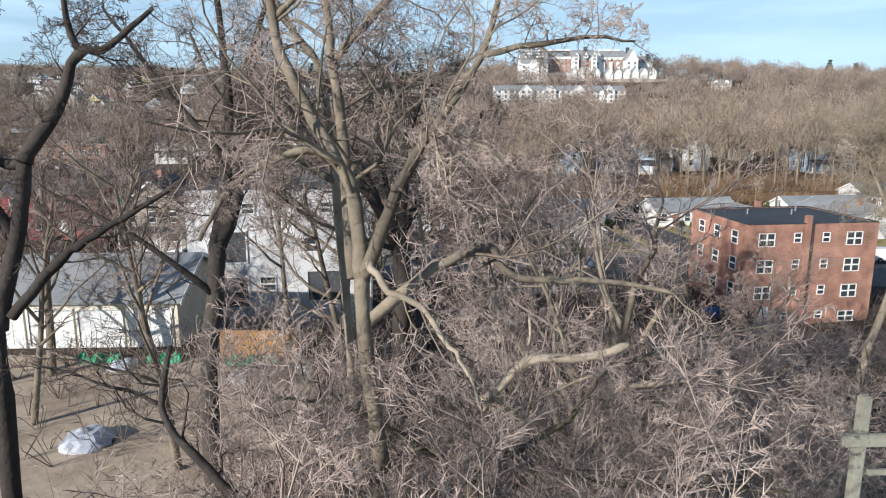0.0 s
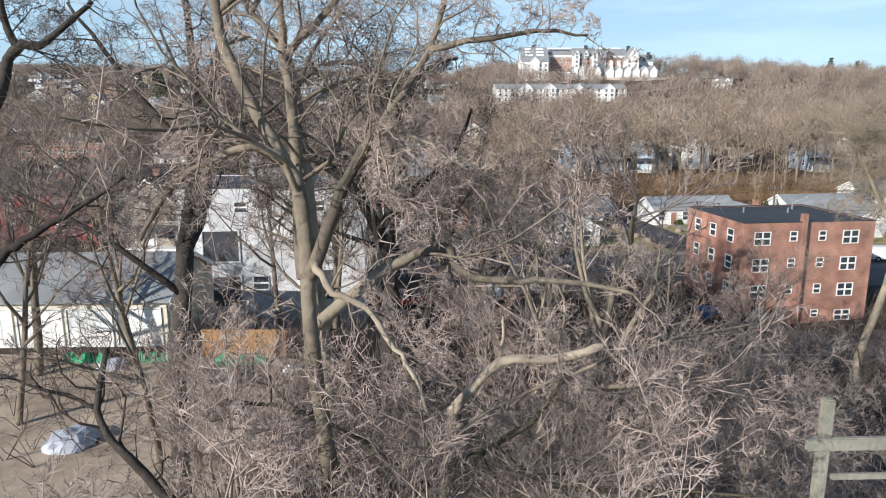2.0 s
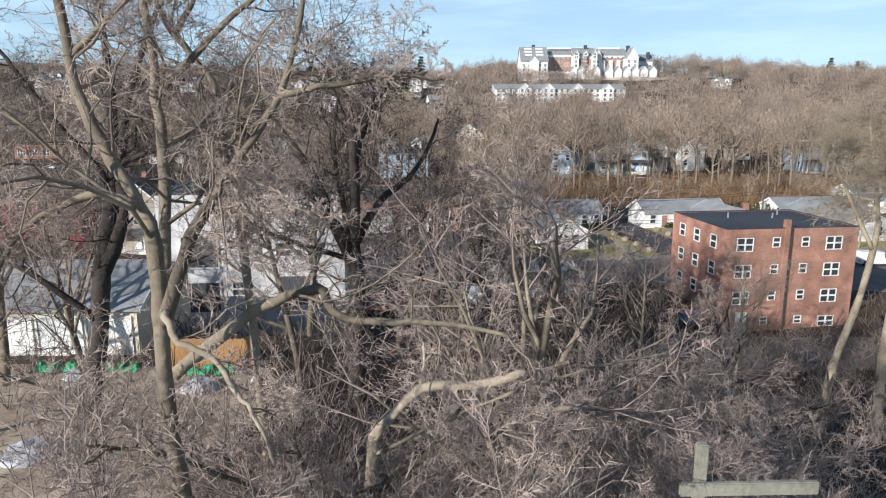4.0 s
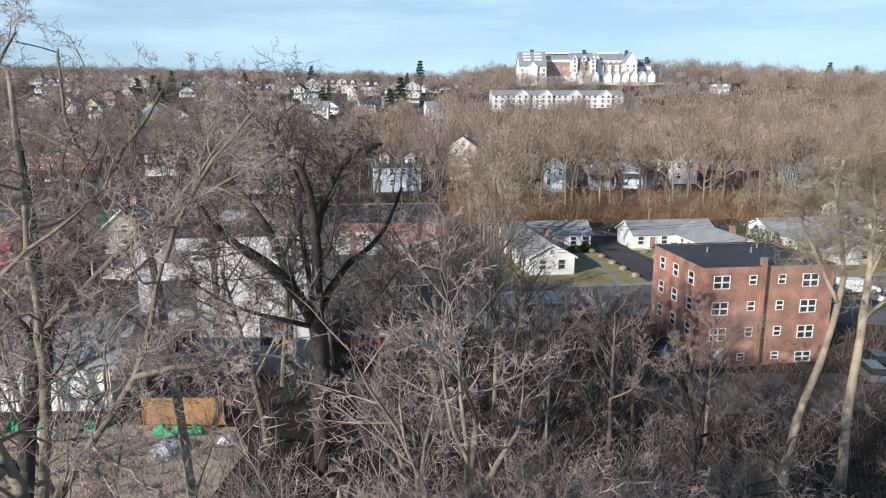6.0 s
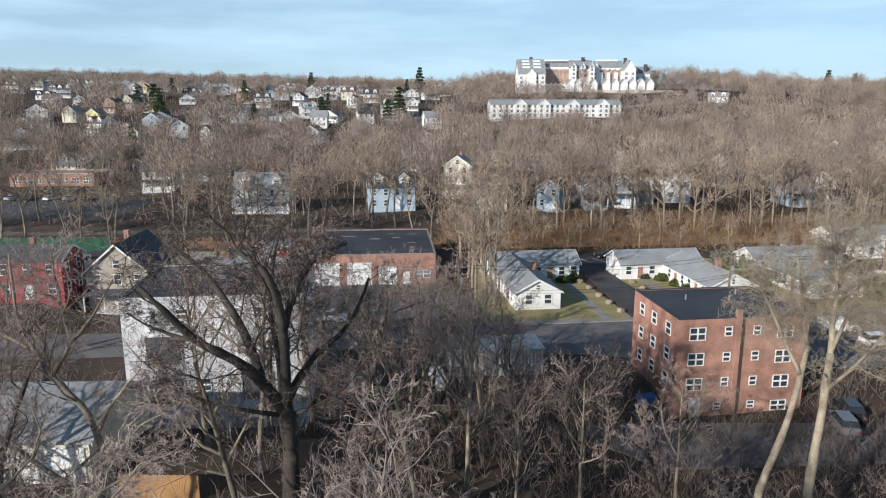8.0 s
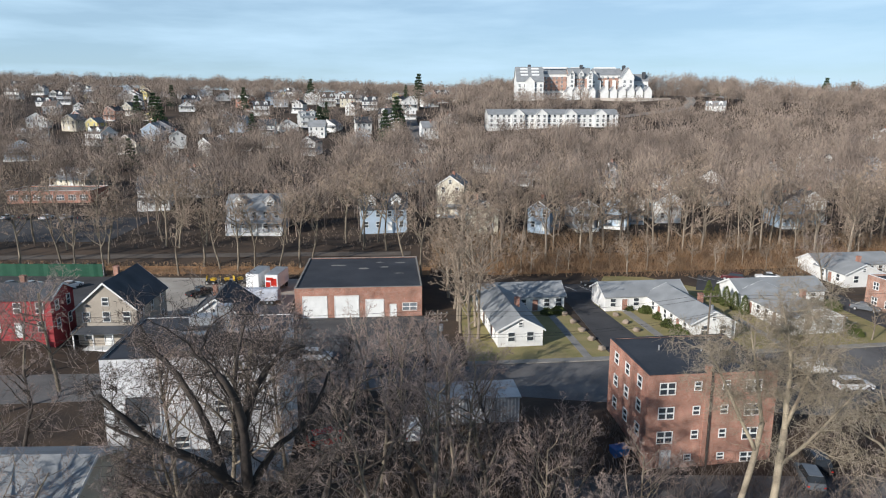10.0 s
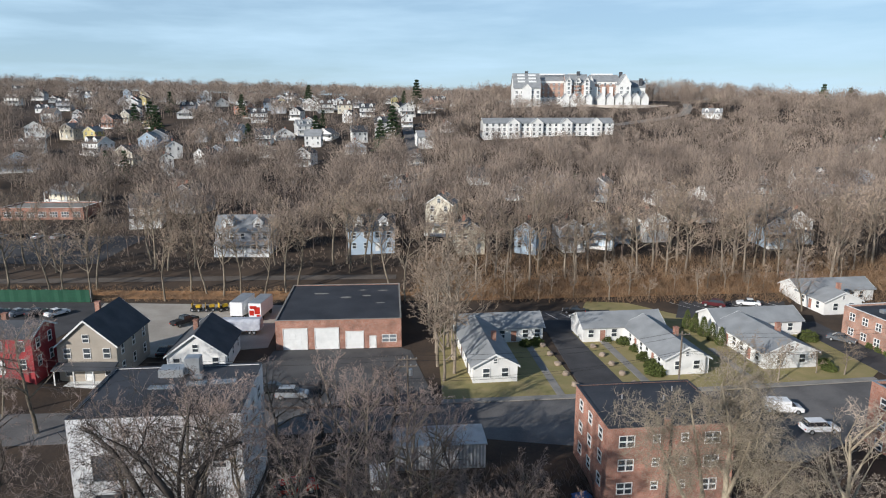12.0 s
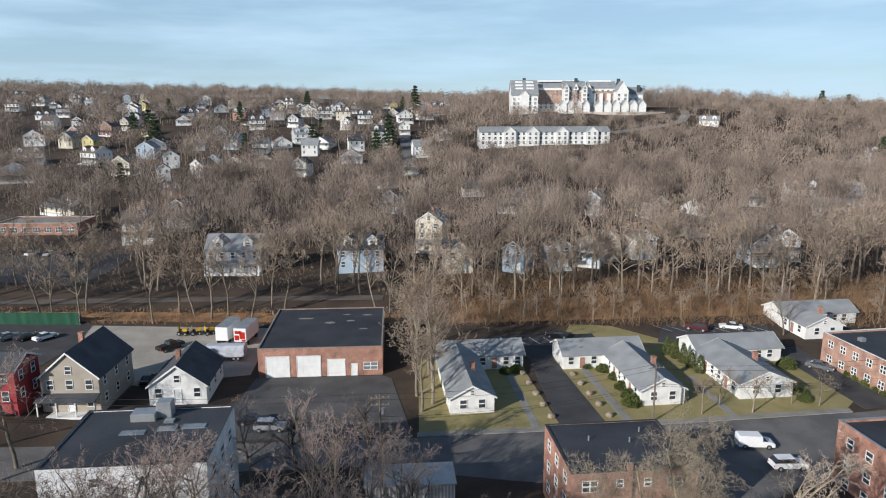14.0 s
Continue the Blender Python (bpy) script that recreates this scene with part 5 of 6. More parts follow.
plant(OAKS[0], -39.5, 79.5, 1.3, 0, "bare street tree with a rounded crown")
plant(DARKS[1], 6.0, 75.5, 0.95, 80, "bare tree beside a utility pole")
NEAR_BARE = ((16.6, 47, 0.85), (13, 56, 0.8), (20, 52.5, 0.7), (-28, 46, 0.9), (-7, 46, 1.1), (-22, 36, 1.0), (-19.5, 30, 0.9), (-26, 33, 1.0), (-11, 47, 1.05), (-8, 52, 1.15), (-5, 55, 1.1), (-1, 50, 1.2), (3.5, 34.5, 0.75), (4.2, 22.4, 1.25), (5, 44, 1.2), (1.5, 38, 1.15), (8, 47, 1.1), (-5.5, 36.5, 0.85), (11.5, 43, 0.75), (7.2, 52, 1.2), (3, 58, 1.1), (10, 60, 0.95),
             (19, 60, 0.65), (21.2, 41.8, 0.95), (25, 50, 0.8), (22, 35, 0.7), (-11, 26, 0.95), (17, 30, 0.8), (35, 36, 0.8), (40, 43, 0.8), (1, 72, 0.85), (-3, 79, 0.8), (4, 66, 0.9), (-7, 74, 0.8), (9, 66, 0.8), (14, 67, 0.75), (11, 63, 0.85), (-43, 73, 0.9), (-47, 84, 0.85), (-33, 62, 0.9), (52, 46, 0.9), (57, 55, 0.9), (43, 37, 0.8))
for i, (x, y, s) in enumerate(NEAR_BARE):
    kind = (0, 1, 0, 2)[i % 4]
    plant((TALLS[i % 4], OAKS[i % 3], DARKS[i % 2])[kind], x, y, s * (1.0, 1.25, 1.0)[kind], 67 * i, ("tall slender bare tree", "bare tree with a rounded crown", "dark bare tree with crooked limbs")[kind])

# pale clump beside the lane, trees on the bank
for i, (x, y, s) in enumerate(((12.0, 97, 1.0), (13.6, 100, 1.1), (11.0, 103, 1.15), (13.4, 106, 1.1), (10.6, 109, 1.15), (12.6, 112, 1.1), (10.0, 116, 1.15), (12.4, 119, 1.1), (9.0, 123, 1.2), (11.6, 127, 1.2))):
    plant((OAKS_FAR[i % 3], TALLS_FAR[i % 4])[i % 2], x, y, s, 53 * i, "pale bushy bare tree beside the lane", group="lane trees")
r_bank = random.Random(15)
for i in range(38):
    x = -120 + 3.3 * i + r_bank.uniform(-1.5, 1.5)
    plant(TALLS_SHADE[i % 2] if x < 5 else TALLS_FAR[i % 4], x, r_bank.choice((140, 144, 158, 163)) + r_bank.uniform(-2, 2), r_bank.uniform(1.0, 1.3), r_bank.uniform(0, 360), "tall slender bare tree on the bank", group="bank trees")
for i in range(54):
    x = 8 + 2.5 * i + r_bank.uniform(-1.5, 1.5)
    y = 146 + r_bank.uniform(0, 20) + 0.06 * x
    if 84 < x < 106 and y < 152:
        y += 10
    plant((OAKS_FAR[i % 3], TALLS_FAR[i % 4])[i % 2], x, y, r_bank.uniform(0.95, 1.35), r_bank.uniform(0, 360), "bare tree on the brushy bank", group="bank trees")
for i in range(26):
    x = 14 + 4.3 * i + r_bank.uniform(-2, 2)
    y = 140.5 + r_bank.uniform(0, 8) + (9 if 84 < x < 106 else 0)
    plant(OAKS_FAR[i % 3], x, y, r_bank.uniform(0.4, 0.75), r_bank.uniform(0, 360), "low scrubby bare tree on the sunlit bank", group="bank trees")
for i, (x, y, s) in enumerate(((54.6, 97.2, 0.55), (58.5, 100.5, 0.55), (62.6, 98.0, 0.58), (74.0, 100.6, 0.52), (70.0, 101.2, 0.38))):
    plant(OAKS_FAR[i % 3], x, y, s, 80 * i, "small round-headed bare lawn tree", group="lawn trees")
plant(OAKS[1], 84, 134, 0.85, 20, "bare tree before the far cottage")


# ---- evergreens and bushes ----
def leafy(name, seed, count, shape, size, mat):
    """Many small leaves over a rounded or pointed form. shape(u, v): a place on it."""
    r = random.Random(seed)
    v, f = [], []
    for _ in range(count):
        p, n = shape(r)
        a = Vector((r.gauss(0, 1), r.gauss(0, 1), r.gauss(0, 1))).normalized()
        b = (n + a * 0.6).cross(a).normalized()
        s = size * r.uniform(0.6, 1.3)
        k = len(v)
        v += [p - b * s, p + b * s, p + (n * 0.8 + a * 0.7) * s * 1.8]
        f.append((k, k + 1, k + 2))
    return numpy_mesh(name, np.array(v, dtype=float), np.array(f), [mat])


def dome(r):
    n = Vector((r.gauss(0, 1), r.gauss(0, 1), abs(r.gauss(0, 1)))).normalized()
    q = 0.75 + 0.3 * r.random() + 0.12 * math.sin(n.x * 9) * math.cos(n.y * 8)
    return Vector((n.x * q, n.y * q, n.z * q * 0.95 + 0.1)), n


def spire(r):
    z = r.random() ** 1.2
    a = r.uniform(0, 6.283)
    rad = 0.5 * (1 - z) ** 0.6 * (0.7 + 0.4 * r.random()) * min(1, 0.5 + z * 6)
    n = Vector((math.cos(a), math.sin(a), 0.4)).normalized()
    return Vector((math.cos(a) * rad, math.sin(a) * rad, z)), n


def pine_shape(r):
    tier = r.randrange(9)
    z = 0.2 + 0.8 * (tier + r.random() * 0.35) / 9
    a = r.uniform(0, 6.283)
    rad = (1.05 - z) * 0.36 * r.random() ** 0.5 * (1 + 0.35 * math.sin(a * 3 + tier * 2.1))
    return Vector((math.cos(a) * rad, math.sin(a) * rad, z - rad * 0.25)), Vector((math.cos(a), math.sin(a), 0.3))


BUSH = leafy("leaves", 1, 2600, dome, 0.075, M_HEDGE)
SPIRE = leafy("leaves", 2, 1400, spire, 0.035, M_HEDGE)
PINE = leafy("needles", 3, 1500, pine_shape, 0.028, M_NEEDLE)
STEM = mesh_object("stem", boxed(-0.03, 0.03, -0.03, 0.03, -0.3, 0.5), M_BARK).data
bpy.data.objects.remove(bpy.data.objects["stem"])


def leafed(name, mesh, x, y, sx, sz, label, category, group):
    t = thing(name, pose(x, y, ground_z(x, y), 0, 0, (x * 57) % 360) @ Matrix.Diagonal((sx, sx, sz, 1)), label, category, group)
    for n, me in (("stem", STEM), ("foliage", mesh)):
        o = new(n, me)
        o.parent = t


for x, y, s in ((40.4, 116.0, 0.95), (43.2, 114.0, 0.9), (44.6, 110.6, 0.85), (44.9, 106.5, 0.95), (45.2, 103.0, 1.0), (44.9, 100.4, 1.15), (37.0, 117.2, 0.8), (28.0, 113.4, 0.9), (26.0, 112.8, 0.8), (76.5, 116.6, 1.2), (73.0, 104.5, 0.8), (72.6, 102.4, 0.8), (99.0, 130.0, 1.2), (85.4, 112.5, 0.8), (85.8, 110.6, 0.8), (86.2, 108.4, 0.9), (86.6, 106.2, 0.8), (86.9, 104.2, 0.85)):
    leafed("bush", BUSH, x, y, s * 1.3, s * 1.3, "clipped green rounded bush", "bush", "foundation bushes")
for x, y, s in ((57.0, 122.6, 3.6), (57.8, 120.6, 3.5), (58.6, 118.4, 3.6), (59.2, 116.0, 3.3), (59.9, 113.6, 3.3)):
    leafed("conifer", SPIRE, x, y, s * 0.55, s, "narrow clipped green conifer beside a cottage", "conifer", "clipped conifers")
for x, y, s in ((-22, 395, 22), (-25, 360, 19), (-66, 395, 17), (-98, 372, 16), (-175, 428, 22), (-186, 430, 20), (-170, 424, 20), (-135, 290, 15), (-130, 296, 14), (-18, 575, 24), (-106, 570, 20), (285, 520, 20), (300, 512, 18), (240, 365, 18), (248, 360, 16), (205, 300, 13), (-30, 600, 15), (60, 265, 9), (56, 261, 8), (-70, 440, 14), (-140, 500, 18), (-200, 520, 18), (215, 545, 10)):
    leafed("pine", PINE, x, y, s * 0.75, s, "dark green pine among bare trees", "pine", "pines")


# ---- brush on the bank and under the trees ----
def brush(name, seed, count, spot, low, high, mat, label):
    r = random.Random(seed)
    segs = []
    for _ in range(count):
        x, y = spot(r)
        h = r.uniform(low, high)
        p = Vector((x, y, ground_z(x, y) - 0.1))
        for _ in range(3):
            lean = Vector((r.gauss(0, 0.5), r.gauss(0, 0.5), 1)).normalized()
            q = p + lean * h * 0.6
            e = q + (lean + Vector((r.gauss(0, 0.6), r.gauss(0, 0.6), -0.1))).normalized() * h * 0.5
            segs.append((p, q, 0.03, 0.02, 0))
            segs.append((q, e, 0.025, 0.004, 1))
    me = segment_mesh(name, segs, [mat], lambda s: (3, 0, s[4] == 1))
    return tagged(new(name, me), label, "brush", kind="stuff")


brush("bank_brush", 3, 6000, lambda r: (r.uniform(5, 150), r.uniform(139, 170)), 1.2, 4.6, M_BRUSH_DRY, "orange-brown dry brush covering the bank")
brush("bank_brush", 4, 2500, lambda r: (r.uniform(-130, 5), r.uniform(138, 147)), 0.4, 1.3, M_BRUSH_DRY, "low dry brush on the bank")
brush("slope_brush", 6, 3200, lambda r: (r.uniform(-130, 140), r.uniform(158, 205)), 0.5, 1.8, M_TWIG_BANK, "low bare brush between the houses")
# dark twig colour here carries the shade on the ground below the trees
brush("undergrowth", 5, 4500, lambda r: (r.uniform(2, 60) if r.random() < 0.8 else r.uniform(-40, -5), r.uniform(26, 71) if r.random() < 0.8 else r.uniform(52, 64)), 0.8, 3.0, M_TWIG_DARK, "bare undergrowth darkened as shade below the trees")
# tall dark brush added so gaps in the thicket look deeply shaded
brush("undergrowth", 7, 2600, lambda r: (r.uniform(-4, 12), r.uniform(9, 26)), 3.0, 10.0, M_TWIG_DARK, "dark filler brush for deep shade in the thicket")


# ---- vehicles ----
def wheel(parent, x, y, rad):
    bm = bmesh.new()
    bmesh.ops.create_cone(bm, cap_ends=True, segments=18, radius1=rad, radius2=rad, depth=0.22, matrix=Matrix.Translation((x, y, rad)) @ Matrix.Rotation(math.pi / 2, 4, "X"))
    w = part("wheel", bm, M_RUBBER, parent)
    bm = bmesh.new()
    bmesh.ops.create_cone(bm, cap_ends=True, segments=14, radius1=rad * 0.62, radius2=rad * 0.55, depth=0.25, matrix=Matrix.Translation((x, y, rad)) @ Matrix.Rotation(math.pi / 2, 4, "X"))
    part("rim", bm, M_METAL, w)


def car(m, paint, label, kind="sedan", group="parked cars"):
    """Origin under the middle, nose along +x."""
    c = thing("car" if kind in ("sedan", "suv") else ("van" if kind == "van" else "pickup_truck"), m, label, "car" if kind in ("sedan", "suv") else "van" if kind == "van" else "truck", group)
    L, W = {"sedan": (4.6, 1.8), "suv": (4.6, 1.85), "van": (4.9, 1.9), "pickup": (5.4, 1.95)}[kind]
    a = L / 2
    lower = {"sedan": [(-a, 0.35), (a, 0.3), (a, 0.62), (a - 0.25, 0.78), (a - 1.35, 0.92), (-a + 0.9, 0.98), (-a + 0.1, 0.95), (-a, 0.8)],
             "suv": [(-a, 0.4), (a, 0.38), (a, 0.8), (a - 0.2, 0.95), (a - 1.2, 1.08), (-a + 0.3, 1.12), (-a, 1.0)],
             "van": [(-a, 0.35), (a, 0.33), (a, 0.8), (a - 0.2, 0.95), (a - 1.0, 1.12), (a - 1.7, 1.15), (a - 1.75, 1.86), (-a + 0.08, 1.88), (-a, 1.7)],
             "pickup": [(-a, 0.5), (a, 0.45), (a, 0.95), (a - 0.2, 1.08), (a - 1.4, 1.15), (-a + 0.05, 1.18), (-a, 1.0)]}[kind]
    cabin = {"sedan": [(a - 1.35, 0.9), (a - 2.05, 1.4), (-a + 1.5, 1.43), (-a + 0.65, 0.97)], "suv": [(a - 1.2, 1.05), (a - 1.85, 1.62), (-a + 0.6, 1.66), (-a + 0.12, 1.1)],
             "van": [(a - 1.0, 1.1), (a - 1.6, 1.78), (a - 1.9, 1.84), (a - 1.9, 1.12)], "pickup": [(a - 1.4, 1.12), (a - 2.0, 1.72), (a - 3.3, 1.74), (a - 3.5, 1.15)]}[kind]

    def shell(outline, half, tuck):
        bm = bmesh.new()
        zs = [z for _, z in outline]
        lo, hi = min(zs), max(zs)
        sides = []
        for s in (-1, 1):
            sides.append([bm.verts.new((x, s * (half - tuck * (z - lo) / (hi - lo)), z)) for x, z in outline])
        k = len(outline)
        bm.faces.new(sides[0])
        bm.faces.new(sides[1][::-1])
        for i in range(k):
            bm.faces.new((sides[0][i], sides[1][i], sides[1][(i + 1) % k], sides[0][(i + 1) % k]))
        bmesh.ops.recalc_face_normals(bm, faces=bm.faces[:])
        bmesh.ops.bevel(bm, geom=bm.edges[:], offset=0.06, segments=2, affect="EDGES")
        return bm

    part("body", shell(lower, W / 2, 0.08), paint, c)
    part("glasshouse", shell(cabin, W / 2 - 0.07, 0.16), M_CAR_GLASS, c, "dark car windows")
    top = max(z for _, z in cabin)
    xs = sorted(x for x, z in cabin if z > top - 0.1)
    if kind != "van":
        part("roof", boxed(xs[0] - 0.05, xs[-1] + 0.05, -W / 2 + 0.26, W / 2 - 0.26, top - 0.05, top + 0.025, 0.02), paint, c)
    if kind == "pickup":
        part("bed", boxed(-a + 0.12, a - 3.6, -W / 2 + 0.15, W / 2 - 0.15, 1.1, 1.21), M_RUBBER, c, "dark load bed")
    for s in (-1, 1):
        for x in (a - 0.85, -a + 0.85):
            wheel(c, x, s * (W / 2 - 0.1), 0.33 if kind == "sedan" else 0.36)
        part("headlight", boxed(a - 0.1, a + 0.015, s * W * 0.36 - 0.18, s * W * 0.36 + 0.18, 0.6, 0.74, 0.02), M_LAMP, c)
        part("tail_light", boxed(-a - 0.015, -a + 0.1, s * W * 0.4 - 0.12, s * W * 0.4 + 0.12, 0.66, 0.84, 0.02), M_PAINT_RED, c)
    return c


car(pose(58.4, 87.3, 0.05, 0, 0, -2), M_PAINT_WHITE, "white panel van driving along the street", "van")
car(pose(60.3, 81.6, 0.05, 0, 0, 4), M_PAINT_WHITE, "white crossover parked on the street", "suv")
car(pose(-9.5, 90.6, 0.08, 0, 0, 2), M_PAINT_SILVER, "silver-white estate car before the garage", "suv")
car(pose(-12.5, 92.6, 0.08, 0, 0, 4), M_PAINT_BLACK, "dark car parked before the garage", "sedan")
car(pose(67.2, 136.6, 0.12, 0, 0, 150), M_PAINT_MAROON, "dark maroon suv in the car park", "suv")
car(pose(74.6, 137.5, 0.12, 0, 0, 165), M_PAINT_WHITE, "white saloon in the car park", "sedan")
car(pose(81.8, 115.6, 0.14, 0, 0, -40), M_PAINT_GREY, "grey saloon on the driveway", "sedan")
car(pose(37.5, 131.5, 0.12, 0, 0, 170), M_PAINT_BLACK, "black saloon in the rear car park", "sedan")
car(pose(-3.4, 66.5, 0.0, 0, 0, 25), M_PAINT_RED, "bright red car behind bare trees", "suv")
car(pose(-37.6, 123.2, 0.1, 0, 0, 60), M_PAINT_BLACK, "black pickup truck in the gravel yard", "pickup")
car(pose(-34.8, 107.5, 0.1, 0, 0, 95), M_PAINT_BLACK, "black car beside the tan house", "sedan")
for x, p, n in ((-72.5, M_PAINT_SILVER, "silver"), (-68.8, M_PAINT_BLACK, "black"), (-65.0, M_PAINT_WHITE, "white"), (-76.5, M_PAINT_GREY, "grey")):
    car(pose(x, 129.0 + 0.1 * x / 10, 0.08, 0, 0, 62), p, f"{n} car in the shaded yard", "sedan")
for x, y, p, n in ((45.2, 62.5, M_PAINT_GREY, "dark grey"), (47.5, 65.5, M_PAINT_BLACK, "black")):
    car(pose(x, y, -1.58, 0, 0, 80), p, f"{n} car beside the brick flats", "suv")
car(pose(5.2, 69.0, 0.0, 0, 0, 100), M_PAINT_WHITE, "white van half hidden by trees", "van")
for i in range(6):
    x, y = -122 + 5.5 * i, 190
    car(pose(x, y, ground_z(x, y) + 0.12, 0, 0, 85), (M_PAINT_WHITE, M_PAINT_SILVER, M_PAINT_BLACK)[i % 3], ("white car in the upper lot", "silver car in the upper lot", "black car in the upper lot")[i % 3], "sedan")

# ---- gravel yard: box lorries, trailer, machines ----
def box_lorry(m, label, side):
    t = thing("box_trailer", m, label, "trailer")
    part("body", boxed(-1.25, 1.25, -3.4, 3.4, 0.9, 3.6, 0.05), M_PAINT_WHITE, t)
    part("roof", boxed(-1.2, 1.2, -3.35, 3.35, 3.6, 3.66), M_METAL, t, "grey metal roof")
    for x0, x1, z0, z1 in side:
        part("marking", boxed(x0, x1, -3.425, -3.4, z0, z1), M_PAINT_RED, t, "faded red painted shape")
    for y in (-2.4, 2.2):
        for x in (-1.1, 1.1):
            bm = bmesh.new()
            bmesh.ops.create_cone(bm, cap_ends=True, segments=16, radius1=0.45, radius2=0.45, depth=0.3, matrix=Matrix.Translation((x, y, 0.45)) @ Matrix.Rotation(math.pi / 2, 4, "Y"))
            part("wheel", bm, M_RUBBER, t)
    part("chassis", boxed(-0.5, 0.5, -3.3, 3.3, 0.6, 0.9), M_PAINT_BLACK, t)


box_lorry(pose(-24.4, 128.4, 0.08, 0, 0, -4), "white box trailer with red markings", ((-1.1, -0.2, 1.2, 2.2), (-0.1, 1.0, 1.5, 2.9), (-1.0, 0.4, 2.5, 3.1), (0.3, 1.1, 1.0, 1.4)))
box_lorry(pose(-28.2, 129.0, 0.08, 0, 0, -4), "white box trailer with grey roof", ())
trailer = thing("tarpaulin_trailer", pose(-25.2, 118.6, 0.08, 0, 0, 4), "flat trailer under a grey-green tarpaulin", "trailer")
bm = bmesh.new()
prism(bm, [(-1.4, 0.7), (1.4, 0.7), (1.35, 2.3), (0.9, 2.75), (-0.9, 2.75), (-1.35, 2.3)], "x", -3.6, 3.6)
bmesh.ops.bevel(bm, geom=bm.edges[:], offset=0.12, segments=2, affect="EDGES")
part("cover", bm, M_TARP_GREY, trailer)
for x in (1.6, 2.4):
    for y in (-1.2, 1.2):
        wheel(trailer, x, y, 0.36)
for i in range(5):
    x = -38.5 + 2.6 * i
    mach = thing("machine", pose(x, 131.5 + 0.2 * i, 0.08, 0, 0, 20 * i), "small yellow yard machine", "machine", "yard machines")
    part("chassis", boxed(-1.0, 1.0, -0.5, 0.5, 0.3, 0.8, 0.06), M_PAINT_BLACK, mach)
    part("hood", boxed(0.0, 1.1, -0.45, 0.45, 0.8, 1.35, 0.1), M_PAINT_YELLOW, mach)
    part("seat", boxed(-0.6, -0.1, -0.3, 0.3, 0.8, 1.15, 0.06), M_RUBBER, mach)
    part("roll_bar", boxed(-0.75, -0.65, -0.45, 0.45, 0.8, 1.8, 0.03), M_PAINT_YELLOW, mach)
    for s in (-0.6, 0.6):
        wheel(mach, 0.7, s, 0.34)
        wheel(mach, -0.6, s, 0.4)

# green tarpaulin screen
screen = thing("screen_fence", pose(-88, 137.4, 0, 0, 0, 0.5), "long green tarpaulin screen fence", "fence")
bm = bmesh.new()
for i in range(26):
    a = i * 0.95
    v = [bm.verts.new((x, 0.05 * math.sin(x * 2.7) + y, z)) for y in (0, 0.03) for x, z in ((a, 0), (a + 0.95, 0), (a + 0.95, 2.7 + 0.05 * math.sin(a * 5)), (a, 2.7 + 0.05 * math.sin(a * 5 - 4.75)))]
    bm.faces.new(v[:4])
    bm.faces.new(v[4:][::-1])
part("tarpaulin", bm, M_TARP_GREEN, screen)
for i in range(9):
    part("post", boxed(i * 3.1, i * 3.1 + 0.09, 0.05, 0.14, -0.3, 2.85), M_METAL, screen)

# ---- utility poles and wires ----
def utility_pole(x, y, h, turn, arms=1):
    p = thing("utility_pole", pose(x, y, ground_z(x, y), 0, 0, turn), "weathered wooden utility pole with a crossarm", "utility pole", "utility poles")
    bm = bmesh.new()
    tube(bm, [Vector((0, 0, -0.4)), Vector((0.02, 0, h * 0.5)), Vector((0, 0, h))], [0.17, 0.145, 0.115], 10)
    part("pole", bm, M_POLE, p)
    for i in range(arms):
        z = h - 0.5 - 0.9 * i
        part("crossarm", boxed(-1.2, 1.2, -0.19, -0.08, z, z + 0.12), M_POLE, p)
        for s in (-1.05, -0.4, 0.4, 1.05):
            bm = bmesh.new()
            bmesh.ops.create_cone(bm, cap_ends=True, segments=8, radius1=0.05, radius2=0.035, depth=0.16, matrix=Matrix.Translation((s, -0.13, z + 0.2)))
            part("insulator", bm, M_METAL, p)
    bm = bmesh.new()
    bmesh.ops.create_cone(bm, cap_ends=True, segments=12, radius1=0.24, radius2=0.24, depth=0.8, matrix=Matrix.Translation((0.36, 0, h - 2.2)))
    part("transformer", bm, M_METAL, p)
    return Vector((x, y, ground_z(x, y) + h))


tops = [utility_pole(-60, 80, 10.5, 5), utility_pole(7.9, 78.5, 11.2, 8, 2), utility_pole(46.5, 94.6, 9.0, 8), utility_pole(92, 98.5, 10.0, 8)]
for a, b in zip(tops, tops[1:]):
    for off, dz in ((-0.9, -0.3), (0.9, -0.3), (0, -3.0), (0.1, -3.4)):
        pts = []
        for k in range(13):
            u = k / 12
            p = a.lerp(b, u) + Vector((0, off, dz - 1.1 * 4 * u * (1 - u)))
            pts.append(p)
        bm = bmesh.new()
        tube(bm, pts, [0.02] * 13, 4)
        tagged(mesh_object("wire", bm, M_RUBBER), "black overhead wire between utility poles", "wire", "overhead wires")
# short timber pole with a crossbar in the thicket
tp = thing("timber_post", pose(6.35, 9.6, 0, 0, 0, 2), "tall weathered timber post with a crossbar", "post")
part("post", boxed(-0.08, 0.08, -0.08, 0.08, -2.4, 15.48, 0.02), M_TIMBER, tp)
part("crossbar", boxed(-0.34, 1.7, -0.17, -0.083, 14.72, 14.92, 0.015), M_TIMBER, tp)
part("crossbar", boxed(0.1, 1.7, -0.15, -0.083, 14.24, 14.33, 0.012), M_TIMBER, tp)

